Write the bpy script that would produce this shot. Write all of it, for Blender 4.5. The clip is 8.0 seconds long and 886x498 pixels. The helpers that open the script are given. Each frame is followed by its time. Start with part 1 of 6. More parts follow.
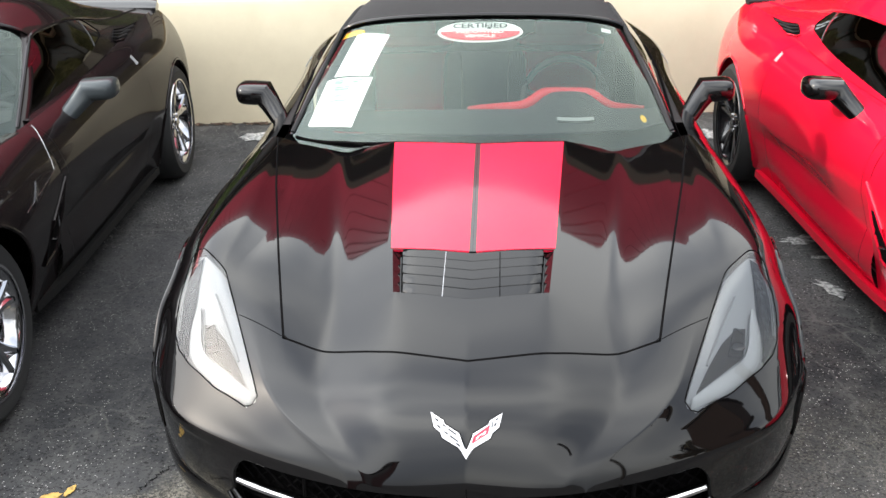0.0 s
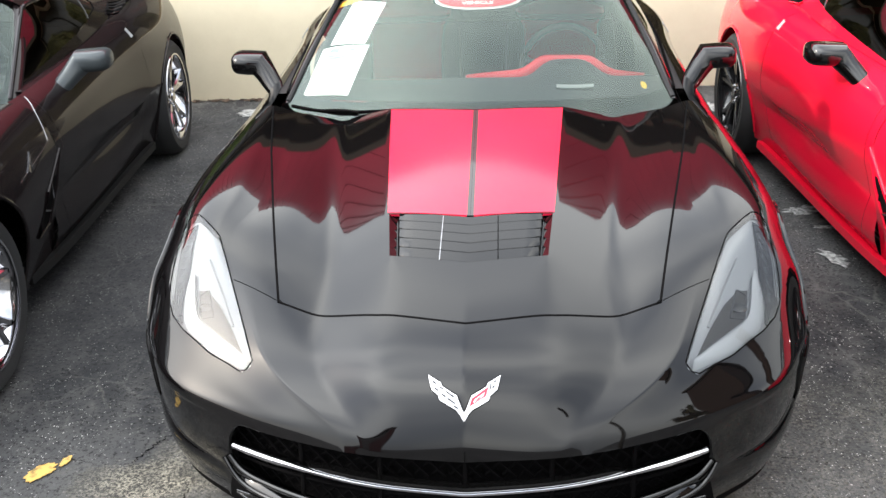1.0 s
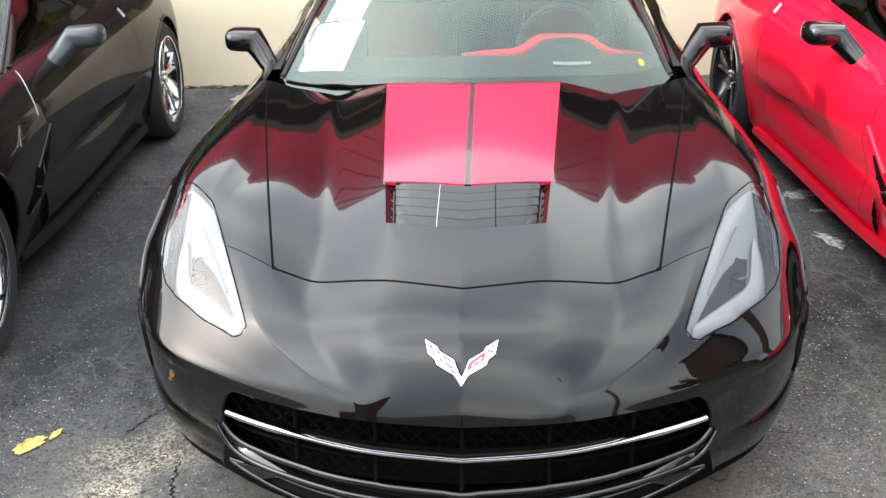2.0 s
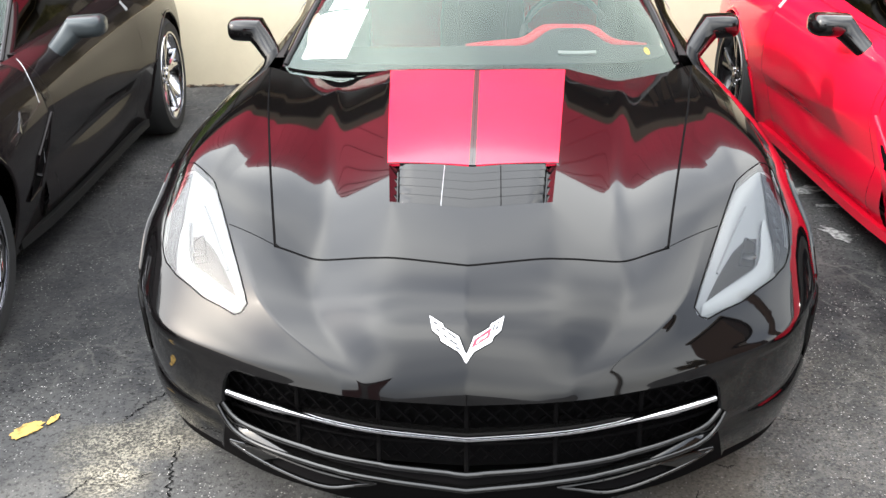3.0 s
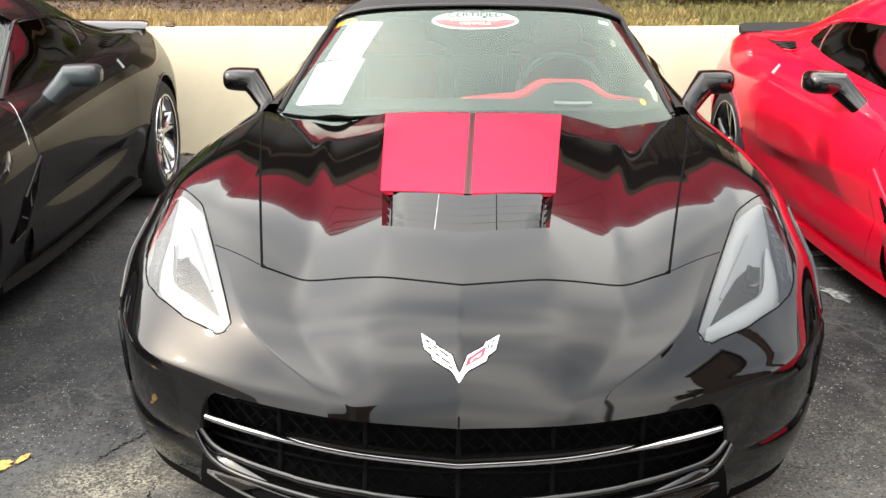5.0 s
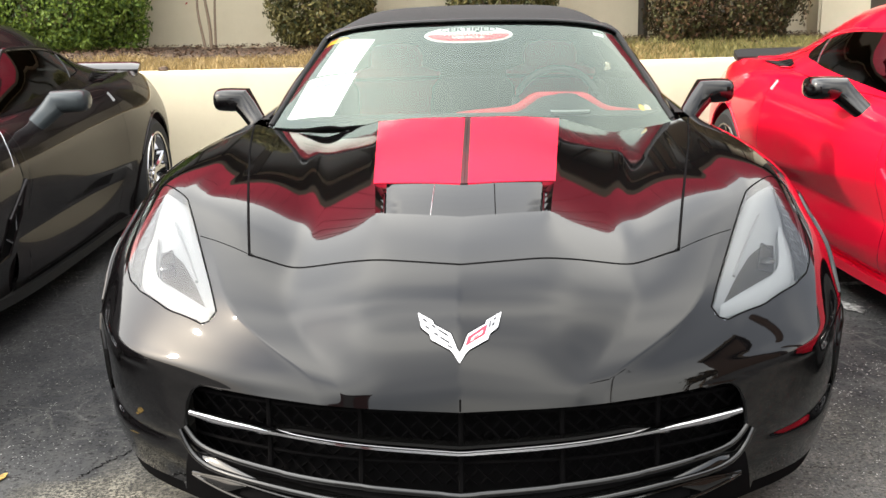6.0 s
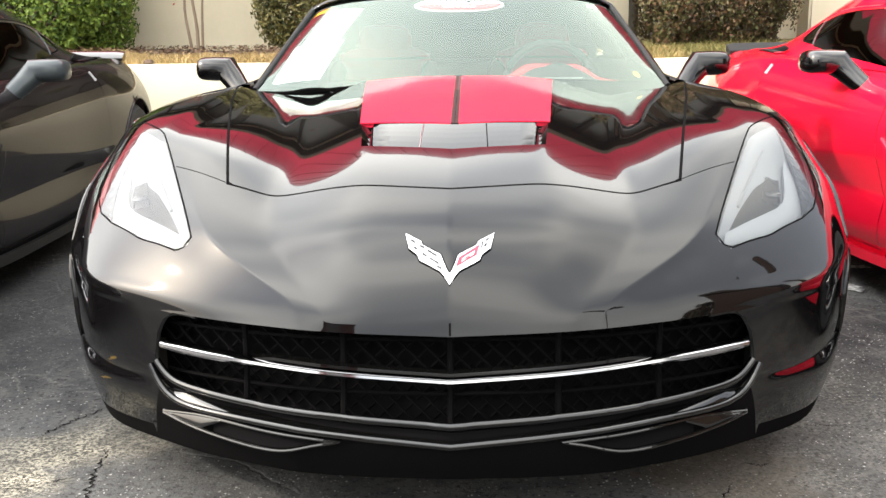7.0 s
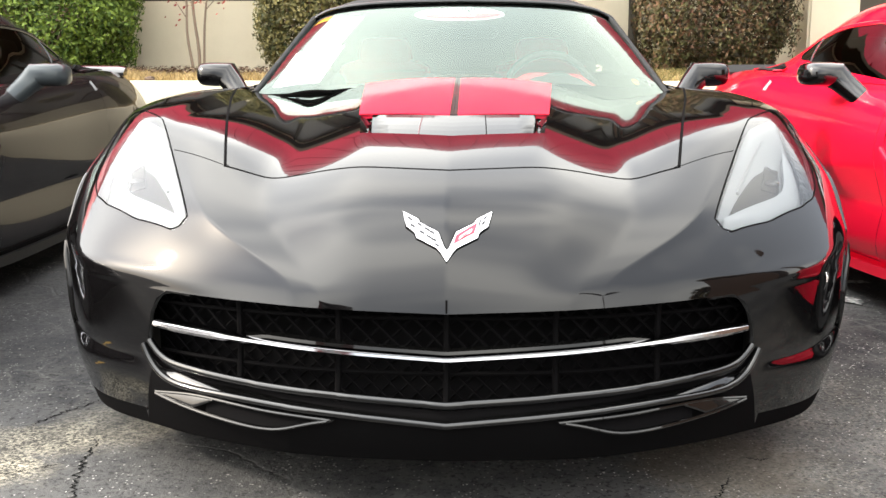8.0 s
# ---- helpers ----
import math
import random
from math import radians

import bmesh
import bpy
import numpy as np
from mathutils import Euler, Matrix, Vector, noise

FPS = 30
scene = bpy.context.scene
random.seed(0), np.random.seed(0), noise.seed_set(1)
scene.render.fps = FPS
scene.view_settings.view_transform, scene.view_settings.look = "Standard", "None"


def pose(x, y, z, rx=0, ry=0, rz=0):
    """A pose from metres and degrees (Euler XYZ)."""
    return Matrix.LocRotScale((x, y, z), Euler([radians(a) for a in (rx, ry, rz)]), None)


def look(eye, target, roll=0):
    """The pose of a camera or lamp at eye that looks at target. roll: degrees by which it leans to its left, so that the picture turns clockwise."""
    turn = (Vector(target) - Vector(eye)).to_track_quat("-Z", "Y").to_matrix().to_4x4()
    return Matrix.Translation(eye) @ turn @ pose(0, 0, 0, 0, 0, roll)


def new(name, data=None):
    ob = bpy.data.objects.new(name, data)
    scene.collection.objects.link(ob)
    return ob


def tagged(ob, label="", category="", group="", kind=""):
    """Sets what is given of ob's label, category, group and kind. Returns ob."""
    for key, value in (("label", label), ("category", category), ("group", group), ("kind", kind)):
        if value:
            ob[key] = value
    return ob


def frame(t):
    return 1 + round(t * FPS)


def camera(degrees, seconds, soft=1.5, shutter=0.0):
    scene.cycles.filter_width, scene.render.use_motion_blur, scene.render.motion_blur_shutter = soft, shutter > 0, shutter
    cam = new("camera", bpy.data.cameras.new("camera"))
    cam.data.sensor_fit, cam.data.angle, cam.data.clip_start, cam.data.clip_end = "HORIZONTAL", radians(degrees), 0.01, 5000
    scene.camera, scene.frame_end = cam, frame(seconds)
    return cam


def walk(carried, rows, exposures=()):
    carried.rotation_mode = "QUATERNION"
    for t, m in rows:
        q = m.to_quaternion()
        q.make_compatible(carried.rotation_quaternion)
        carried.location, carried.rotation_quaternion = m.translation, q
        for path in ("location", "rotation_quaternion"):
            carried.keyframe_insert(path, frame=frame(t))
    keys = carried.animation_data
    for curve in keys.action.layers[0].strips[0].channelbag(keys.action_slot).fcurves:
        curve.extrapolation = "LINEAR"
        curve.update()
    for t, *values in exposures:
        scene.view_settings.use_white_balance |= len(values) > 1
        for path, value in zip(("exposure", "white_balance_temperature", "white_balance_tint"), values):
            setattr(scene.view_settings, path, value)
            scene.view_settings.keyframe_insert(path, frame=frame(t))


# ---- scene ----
from mathutils.bvhtree import BVHTree

# ---- camera and its way ----
cam = camera(49.7, 8.0)
PATH = [
    (0, (0.078, -1.428, 1.831), (-0.041, 0.412, 1.057), -1.3),
    (0.5, (0.085, -1.417, 1.802), (-0.041, 0.417, 1.015), -1.7),
    (1, (0.087, -1.413, 1.764), (-0.035, 0.414, 0.959), -1.7),
    (1.5, (0.079, -1.42, 1.719), (-0.029, 0.405, 0.906), -1.4),
    (3, (0.06, -1.421, 1.582), (-0.046, 0.416, 0.8), -1.0),
    (3.5, (0.054, -1.431, 1.538), (-0.05, 0.402, 0.745), -1.1),
    (4, (0.057, -1.43, 1.503), (-0.039, 0.419, 0.746), -0.4),
    (4.5, (0.058, -1.43, 1.465), (-0.032, 0.449, 0.785), 0.1),
    (4.7, (0.054, -1.422, 1.43), (-0.037, 0.469, 0.783), 0.3),
    (5.8, (0.06, -1.368, 1.234), (-0.034, 0.574, 0.763), -1.4),
    (6, (0.056, -1.348, 1.17), (-0.035, 0.596, 0.709), -1.3),
    (6.5, (0.047, -1.306, 1.021), (-0.034, 0.639, 0.565), -1.0),
    (7, (0.045, -1.284, 0.935), (-0.019, 0.674, 0.533), -0.7),
    (7.5, (0.043, -1.29, 0.874), (-0.023, 0.68, 0.538), 0.2),
    (8, (0.046, -1.291, 0.828), (-0.014, 0.681, 0.497), 0.0),
]
# the camera opens up a little as it sinks, and warms
STOPS = [(0, 1.02, 6500, 10), (1, 1.2, 6450, 10), (2, 1.4, 6450, 10), (3, 1.56, 6500, 10), (3.7, 1.56, 6650, 10), (4.5, 1.52, 7000, 10), (6, 1.25, 6850, 10), (6.5, 1.47, 6850, 10), (7, 1.6, 6850, 10), (8, 1.66, 6850, 10)]
walk(cam, [(t, look(eye, target, roll)) for t, eye, target, roll in PATH], STOPS)

# ---- light: a bright hazy sky and a veiled sun from the front left ----
SUN_EL, SUN_AZ = 31.0, 262.0  # degrees; azimuth clockwise from +y
world = bpy.data.worlds.new("sky")
scene.world = world
world.use_nodes = True
wt = world.node_tree
wt.nodes.clear()


def wnode(kind, **sets):
    n = wt.nodes.new(kind)
    for key, value in sets.items():
        n.inputs[key].default_value = value
    return n


sky = wt.nodes.new("ShaderNodeTexSky")
sky.sky_type, sky.sun_disc = "NISHITA", False
sky.sun_elevation, sky.sun_rotation = radians(SUN_EL), radians(SUN_AZ)
sky.air_density, sky.dust_density = 1.0, 3.0
coord = wt.nodes.new("ShaderNodeTexCoord")
cmap = wt.nodes.new("ShaderNodeMapping")
cmap.inputs["Scale"].default_value = (1.0, 1.0, 1.5)
wt.links.new(coord.outputs["Generated"], cmap.inputs["Vector"])
clouds = wnode("ShaderNodeTexNoise", Scale=1.7, Detail=1.5, Roughness=0.45)
wt.links.new(cmap.outputs["Vector"], clouds.inputs["Vector"])
ramp = wt.nodes.new("ShaderNodeValToRGB")
ramp.color_ramp.elements[0].position, ramp.color_ramp.elements[0].color = 0.36, (4.2, 4.5, 5.0, 1)
ramp.color_ramp.elements[1].position, ramp.color_ramp.elements[1].color = 0.64, (10.5, 10.6, 10.4, 1)
wt.links.new(clouds.outputs["Fac"], ramp.inputs["Fac"])
blend = wt.nodes.new("ShaderNodeMix")
blend.data_type = "RGBA"
blend.inputs[0].default_value = 0.82
wt.links.new(sky.outputs["Color"], blend.inputs[6])
wt.links.new(ramp.outputs["Color"], blend.inputs[7])
# a thinly veiled sky: twice as bright overhead as at the horizon
split = wt.nodes.new("ShaderNodeSeparateXYZ")
wt.links.new(coord.outputs["Generated"], split.inputs[0])
rise = wt.nodes.new("ShaderNodeMapRange")
for key, value in (("From Min", 0.0), ("From Max", 1.0), ("To Min", 0.62), ("To Max", 1.36)):
    rise.inputs[key].default_value = value
wt.links.new(split.outputs["Z"], rise.inputs["Value"])
scaled = wt.nodes.new("ShaderNodeVectorMath")
scaled.operation = "SCALE"
wt.links.new(blend.outputs[2], scaled.inputs[0])
wt.links.new(rise.outputs["Result"], scaled.inputs["Scale"])
toward = wt.nodes.new("ShaderNodeVectorMath")
toward.operation = "DOT_PRODUCT"
wt.links.new(coord.outputs["Generated"], toward.inputs[0])
toward.inputs[1].default_value = (math.sin(radians(SUN_AZ)) * math.cos(radians(SUN_EL)), math.cos(radians(SUN_AZ)) * math.cos(radians(SUN_EL)), math.sin(radians(SUN_EL)))
halo = wt.nodes.new("ShaderNodeMapRange")
for key, value in (("From Min", -1.0), ("From Max", 1.0), ("To Min", 0.68), ("To Max", 1.30)):
    halo.inputs[key].default_value = value
wt.links.new(toward.outputs["Value"], halo.inputs["Value"])
near_sun = wt.nodes.new("ShaderNodeMath")
near_sun.operation, near_sun.use_clamp = "MAXIMUM", True
wt.links.new(toward.outputs["Value"], near_sun.inputs[0])
lobe = wt.nodes.new("ShaderNodeMath")
lobe.operation = "POWER"
lobe.inputs[1].default_value = 3.0
wt.links.new(near_sun.outputs[0], lobe.inputs[0])
glow = wt.nodes.new("ShaderNodeMath")
glow.operation = "MULTIPLY_ADD"
glow.inputs[1].default_value = 1.3
wt.links.new(lobe.outputs[0], glow.inputs[0])
wt.links.new(halo.outputs["Result"], glow.inputs[2])
lit = wt.nodes.new("ShaderNodeVectorMath")
lit.operation = "SCALE"
wt.links.new(scaled.outputs[0], lit.inputs[0])
wt.links.new(glow.outputs[0], lit.inputs["Scale"])
back = wnode("ShaderNodeBackground", Strength=0.15)
wt.links.new(lit.outputs[0], back.inputs["Color"])
wout = wt.nodes.new("ShaderNodeOutputWorld")
wt.links.new(back.outputs["Background"], wout.inputs["Surface"])

sun_data = bpy.data.lights.new("sun", "SUN")
sun_data.energy, sun_data.angle, sun_data.color = 1.6, radians(2.5), (1.0, 0.95, 0.87)
sun = new("sun", sun_data)
_a, _e = radians(SUN_AZ), radians(SUN_EL)
_s = Vector((math.sin(_a) * math.cos(_e), math.cos(_a) * math.cos(_e), math.sin(_e)))
sun.matrix_world = look(_s * 50, (0, 0, 0))

# ---- materials ----


class Mat:
    """A small builder of node materials."""

    def __init__(self, name, colour=(0.5, 0.5, 0.5), rough=0.5, metal=0.0, **more):
        self.m = bpy.data.materials.new(name)
        self.m.use_nodes = True
        self.t = self.m.node_tree
        self.b = self.t.nodes["Principled BSDF"]
        self.set("Base Color", (*colour, 1))
        self.set("Roughness", rough)
        self.set("Metallic", metal)
        for key, value in more.items():
            self.set(key.replace("_", " "), value)
        self.co = None

    def set(self, key, value):
        self.b.inputs[key].default_value = value

    def node(self, kind, **sets):
        n = self.t.nodes.new(kind)
        for key, value in sets.items():
            n.inputs[key.replace("_", " ")].default_value = value
        return n

    def link(self, a, b):
        self.t.links.new(a, b)

    def space(self):
        if self.co is None:
            self.co = self.node("ShaderNodeTexCoord").outputs["Object"]
        return self.co

    def noise(self, scale, detail=4.0, rough=0.6, stretch=None):
        n = self.node("ShaderNodeTexNoise", Scale=scale, Detail=detail, Roughness=rough)
        src = self.space()
        if stretch:
            m = self.node("ShaderNodeMapping")
            m.inputs["Scale"].default_value = stretch
            self.link(src, m.inputs["Vector"])
            src = m.outputs["Vector"]
        self.link(src, n.inputs["Vector"])
        return n.outputs["Fac"]

    def ramp(self, src, stops):
        r = self.node("ShaderNodeValToRGB")
        e = r.color_ramp.elements
        while len(e) < len(stops):
            e.new(0.5)
        for el, (p, c) in zip(e, stops):
            el.position = p
            el.color = (*c, 1) if isinstance(c, tuple) else (c, c, c, 1)
        self.link(src, r.inputs["Fac"])
        return r.outputs["Color"]

    def mix(self, fac, a, b):
        n = self.node("ShaderNodeMix")
        n.data_type = "RGBA"
        for sock, v in ((n.inputs[0], fac), (n.inputs[6], a), (n.inputs[7], b)):
            if isinstance(v, bpy.types.NodeSocket):
                self.link(v, sock)
            elif isinstance(v, tuple):
                sock.default_value = (*v, 1)
            else:
                sock.default_value = v
        return n.outputs[2]

    def maths(self, op, a, b=0.0):
        n = self.node("ShaderNodeMath")
        n.operation = op
        for sock, v in zip(n.inputs, (a, b)):
            if isinstance(v, bpy.types.NodeSocket):
                self.link(v, sock)
            else:
                sock.default_value = v
        return n.outputs[0]

    def colour(self, src):
        self.link(src, self.b.inputs["Base Color"])
        return self

    def roughness(self, src):
        self.link(src, self.b.inputs["Roughness"])
        return self

    def bump(self, src, strength=0.3, distance=0.01):
        n = self.node("ShaderNodeBump", Strength=strength, Distance=distance)
        self.link(src, n.inputs["Height"])
        self.link(n.outputs["Normal"], self.b.inputs["Normal"])
        return self


def paint(name, colour, rough=0.25, metal=0.0, coat=1.0, haze=0.03):
    m = Mat(name, colour, rough, metal, Coat_Weight=coat, Coat_Roughness=haze, Coat_IOR=1.5, Specular_IOR_Level=0.0)
    dust = m.ramp(m.noise(3.0, 6.0, 0.7), [(0.45, 0.0), (0.8, 1.0)])
    m.colour(m.mix(m.maths("MULTIPLY", dust, 0.0015), colour, (0.25, 0.24, 0.22)))
    return m.m


BLACK_PAINT = paint("black_paint", (0.0024, 0.0022, 0.0024), 0.2, haze=0.035)
GREY_PAINT = paint("dark_grey_paint", (0.012, 0.0092, 0.0096), 0.25, 0.3, 0.45, 0.035)
RED_PAINT = paint("red_paint", (0.58, 0.006, 0.026), 0.3, haze=0.08)
STRIPE = Mat("red_stripe_vinyl", (0.80, 0.012, 0.045), 0.5, Coat_Weight=0.75, Coat_Roughness=0.09, Specular_IOR_Level=0.15)
STRIPE.colour(STRIPE.ramp(STRIPE.noise(5.0, 5.0), [(0.3, (0.62, 0.005, 0.034)), (0.7, (0.69, 0.007, 0.041))]))
STRIPE = STRIPE.m
STEELPAINT = paint("steel_grey_paint", (0.05, 0.058, 0.062), 0.35, 0.3, 0.6, 0.15)
CARBON = Mat("dark_vinyl", (0.012, 0.01, 0.01), 0.3, Coat_Weight=0.6).m
GLOSS = Mat("gloss_black_trim", (0.002, 0.002, 0.002), 0.12, Coat_Weight=1.0, Coat_Roughness=0.03, Specular_IOR_Level=0.2).m
MATTE = Mat("matte_black_plastic", (0.007, 0.007, 0.007), 0.6, Specular_IOR_Level=0.3)
MATTE.bump(MATTE.noise(600.0, 2.0), 0.15, 0.001)
MATTE = MATTE.m
SEAM = Mat("black_seam_rubber", (0.0036, 0.0034, 0.0036), 0.9, Specular_IOR_Level=0.03).m
CHROME = Mat("chrome", (0.60, 0.60, 0.62), 0.09, 1.0).m
SILVER = Mat("silver_metal", (0.6, 0.6, 0.62), 0.25, 1.0).m
BLACKRIM = Mat("black_wheel_lacquer", (0.01, 0.01, 0.011), 0.18, Coat_Weight=1.0, Coat_Roughness=0.03).m
RUBBER = Mat("tyre_rubber", (0.018, 0.018, 0.018), 0.75)
RUBBER.bump(RUBBER.noise(120.0, 3.0), 0.3, 0.002)
RUBBER = RUBBER.m
CALIPER = Mat("red_brake_caliper", (0.5, 0.01, 0.015), 0.35).m
CLOTH = Mat("black_canvas", (0.012, 0.012, 0.013), 0.95)
CLOTH.bump(CLOTH.noise(900.0, 2.0), 0.5, 0.001)
CLOTH = CLOTH.m
REDLEATHER = Mat("red_leather", (0.55, 0.012, 0.03), 0.5)
REDLEATHER.colour(REDLEATHER.ramp(REDLEATHER.noise(9.0, 3.0), [(0.3, (0.48, 0.010, 0.026)), (0.7, (0.58, 0.014, 0.033))]))
REDLEATHER = REDLEATHER.m
DARKTRIM = Mat("dark_dashboard", (0.036, 0.037, 0.038), 0.6)
DARKTRIM.colour(DARKTRIM.ramp(DARKTRIM.noise(12.0, 4.0), [(0.3, (0.032, 0.033, 0.034)), (0.7, (0.040, 0.041, 0.042))]))
DARKTRIM = DARKTRIM.m
BINNACLE = Mat("grey_binnacle_vinyl", (0.017, 0.019, 0.019), 0.5).m
WHITE = Mat("white_paper", (0.82, 0.82, 0.82), 0.6).m
PRINT = Mat("grey_print", (0.26, 0.32, 0.30), 0.6).m
STICKRED = Mat("sticker_red", (0.65, 0.03, 0.06), 0.4).m
STICKDARK = Mat("sticker_dark", (0.02, 0.02, 0.025), 0.4).m
YELLOW = Mat("sticker_yellow", (0.85, 0.5, 0.02), 0.45).m
LEDPIPE = Mat("frosted_light_pipe", (0.46, 0.47, 0.465), 0.3, Coat_Weight=0.6).m
LAMPGREY = Mat("pale_grey_reflector", (0.31, 0.32, 0.32), 0.3, 0.0).m
LAMPDARK = Mat("dark_lamp_housing", (0.012, 0.010, 0.007), 0.4).m
REFLECTOR = Mat("smoky_chrome_reflector", (0.022, 0.018, 0.011), 0.4, 0.0, Specular_IOR_Level=0.25).m
PROJECTOR = Mat("dark_projector_glass", (0.02, 0.018, 0.012), 0.05, Coat_Weight=1.0).m
SMOKED = Mat("smoked_chrome", (0.11, 0.105, 0.10), 0.12, 1.0).m
CUPCHROME = Mat("dull_chrome_cups", (0.24, 0.245, 0.25), 0.14, 1.0).m


def glass(name, tint, ior=1.5, rough=0.0, sheen=(1, 1, 1)):
    """Thin sheet: what is behind shows through, tinted, and the sky lies on it by Fresnel."""
    m = bpy.data.materials.new(name)
    m.use_nodes = True
    t = m.node_tree
    t.nodes.clear()
    out, mixer = t.nodes.new("ShaderNodeOutputMaterial"), t.nodes.new("ShaderNodeMixShader")
    clear, shine, fres = t.nodes.new("ShaderNodeBsdfTransparent"), t.nodes.new("ShaderNodeBsdfGlossy"), t.nodes.new("ShaderNodeFresnel")
    clear.inputs["Color"].default_value = (*tint, 1)
    shine.inputs["Roughness"].default_value = rough
    shine.inputs["Color"].default_value = (*sheen, 1)
    fres.inputs["IOR"].default_value = ior
    t.links.new(fres.outputs["Fac"], mixer.inputs["Fac"])
    t.links.new(clear.outputs["BSDF"], mixer.inputs[1])
    t.links.new(shine.outputs["BSDF"], mixer.inputs[2])
    t.links.new(mixer.outputs["Shader"], out.inputs["Surface"])
    return m


WINDSHIELD = glass("windscreen_glass", (0.80, 0.87, 0.84), 1.63, 0.0, (0.86, 1.0, 0.91))
SIDEGLASS = glass("tinted_side_glass", (0.07, 0.074, 0.066), 1.7)
LENS = glass("clear_lamp_lens", (0.9, 0.91, 0.92), 1.62)

# asphalt: dark binder, pale aggregate specks, cracks, worn grey patches
ASPHALT = Mat("worn_asphalt", (0.05, 0.05, 0.05), 0.8, Specular_IOR_Level=0.05)
big = ASPHALT.noise(0.9, 6.0, 0.65)
mid = ASPHALT.noise(7.0, 5.0, 0.7)
base = ASPHALT.mix(ASPHALT.ramp(big, [(0.4, 0.0), (0.62, 1.0)]), (0.034, 0.0345, 0.036), (0.082, 0.082, 0.083))
base = ASPHALT.mix(ASPHALT.ramp(mid, [(0.42, 0.0), (0.75, 0.7)]), base, (0.115, 0.113, 0.107))
# patches, worn pale or toned darker: round spots with ragged edges
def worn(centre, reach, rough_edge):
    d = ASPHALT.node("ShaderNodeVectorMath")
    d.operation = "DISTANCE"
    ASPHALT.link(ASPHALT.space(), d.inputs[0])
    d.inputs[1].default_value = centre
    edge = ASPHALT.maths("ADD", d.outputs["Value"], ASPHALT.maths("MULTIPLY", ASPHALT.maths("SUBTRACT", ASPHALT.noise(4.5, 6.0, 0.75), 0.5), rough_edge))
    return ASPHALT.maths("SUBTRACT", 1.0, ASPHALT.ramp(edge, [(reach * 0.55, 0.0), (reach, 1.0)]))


specks = ASPHALT.node("ShaderNodeTexVoronoi", Scale=130.0)
ASPHALT.link(ASPHALT.space(), specks.inputs["Vector"])
speck_pick = ASPHALT.node("ShaderNodeSeparateColor")
ASPHALT.link(specks.outputs["Color"], speck_pick.inputs[0])
speck = ASPHALT.maths("MULTIPLY", ASPHALT.ramp(specks.outputs["Distance"], [(0.16, 1.0), (0.34, 0.0)]), ASPHALT.maths("GREATER_THAN", speck_pick.outputs[0], 0.80))
wear = ASPHALT.ramp(ASPHALT.noise(3.1, 6.0, 0.7), [(0.42, 0.12), (0.60, 1.0)])
front = ASPHALT.maths("MAXIMUM", worn((0, -0.3, 0), 2.0, 1.2), 0.06)
base = ASPHALT.mix(ASPHALT.maths("MULTIPLY", ASPHALT.maths("MULTIPLY", speck, wear), front), base, ASPHALT.mix(speck_pick.outputs[1], (0.22, 0.215, 0.20), (0.85, 0.83, 0.78)))
flecks = ASPHALT.node("ShaderNodeTexVoronoi", Scale=62.0)
ASPHALT.link(ASPHALT.space(), flecks.inputs["Vector"])
fleck_pick = ASPHALT.node("ShaderNodeSeparateColor")
ASPHALT.link(flecks.outputs["Color"], fleck_pick.inputs[0])
fleck = ASPHALT.maths("MULTIPLY", ASPHALT.ramp(flecks.outputs["Distance"], [(0.12, 1.0), (0.26, 0.0)]), ASPHALT.maths("GREATER_THAN", fleck_pick.outputs[0], 0.87))
base = ASPHALT.mix(ASPHALT.maths("MULTIPLY", ASPHALT.maths("MULTIPLY", fleck, wear), front), base, ASPHALT.mix(fleck_pick.outputs[1], (0.16, 0.155, 0.15), (0.66, 0.64, 0.60)))
warp = ASPHALT.node("ShaderNodeTexNoise", Scale=2.2, Detail=6.0)
ASPHALT.link(ASPHALT.space(), warp.inputs["Vector"])
wvec = ASPHALT.node("ShaderNodeVectorMath")
wvec.operation = "MULTIPLY_ADD"
ASPHALT.link(warp.outputs["Color"], wvec.inputs[0])
wvec.inputs[1].default_value = (0.5, 0.5, 0.5)
ASPHALT.link(ASPHALT.space(), wvec.inputs[2])
cells = ASPHALT.node("ShaderNodeTexVoronoi", Scale=1.15)
cells.feature = "DISTANCE_TO_EDGE"
ASPHALT.link(wvec.outputs[0], cells.inputs["Vector"])
crack = ASPHALT.maths("MULTIPLY", ASPHALT.ramp(cells.outputs["Distance"], [(0.0, 1.0), (0.014, 0.0)]), ASPHALT.ramp(ASPHALT.noise(1.3, 2.0), [(0.38, 0.0), (0.46, 1.0)]))
base = ASPHALT.mix(ASPHALT.maths("MULTIPLY", crack, 0.55), base, (0.115, 0.113, 0.108))
pits = ASPHALT.ramp(ASPHALT.noise(85.0, 3.0, 0.65), [(0.36, 0.75), (0.47, 0.0)])
base = ASPHALT.mix(pits, base, (0.008, 0.008, 0.008))
cells2 = ASPHALT.node("ShaderNodeTexVoronoi", Scale=2.6)
cells2.feature = "DISTANCE_TO_EDGE"
ASPHALT.link(wvec.outputs[0], cells2.inputs["Vector"])
vein = ASPHALT.maths("MULTIPLY", ASPHALT.ramp(cells2.outputs["Distance"], [(0.0, 1.0), (0.024, 0.0)]), ASPHALT.ramp(ASPHALT.noise(2.1, 5.0, 0.7), [(0.44, 0.0), (0.62, 0.85)]))
base = ASPHALT.mix(vein, base, (0.11, 0.108, 0.10))
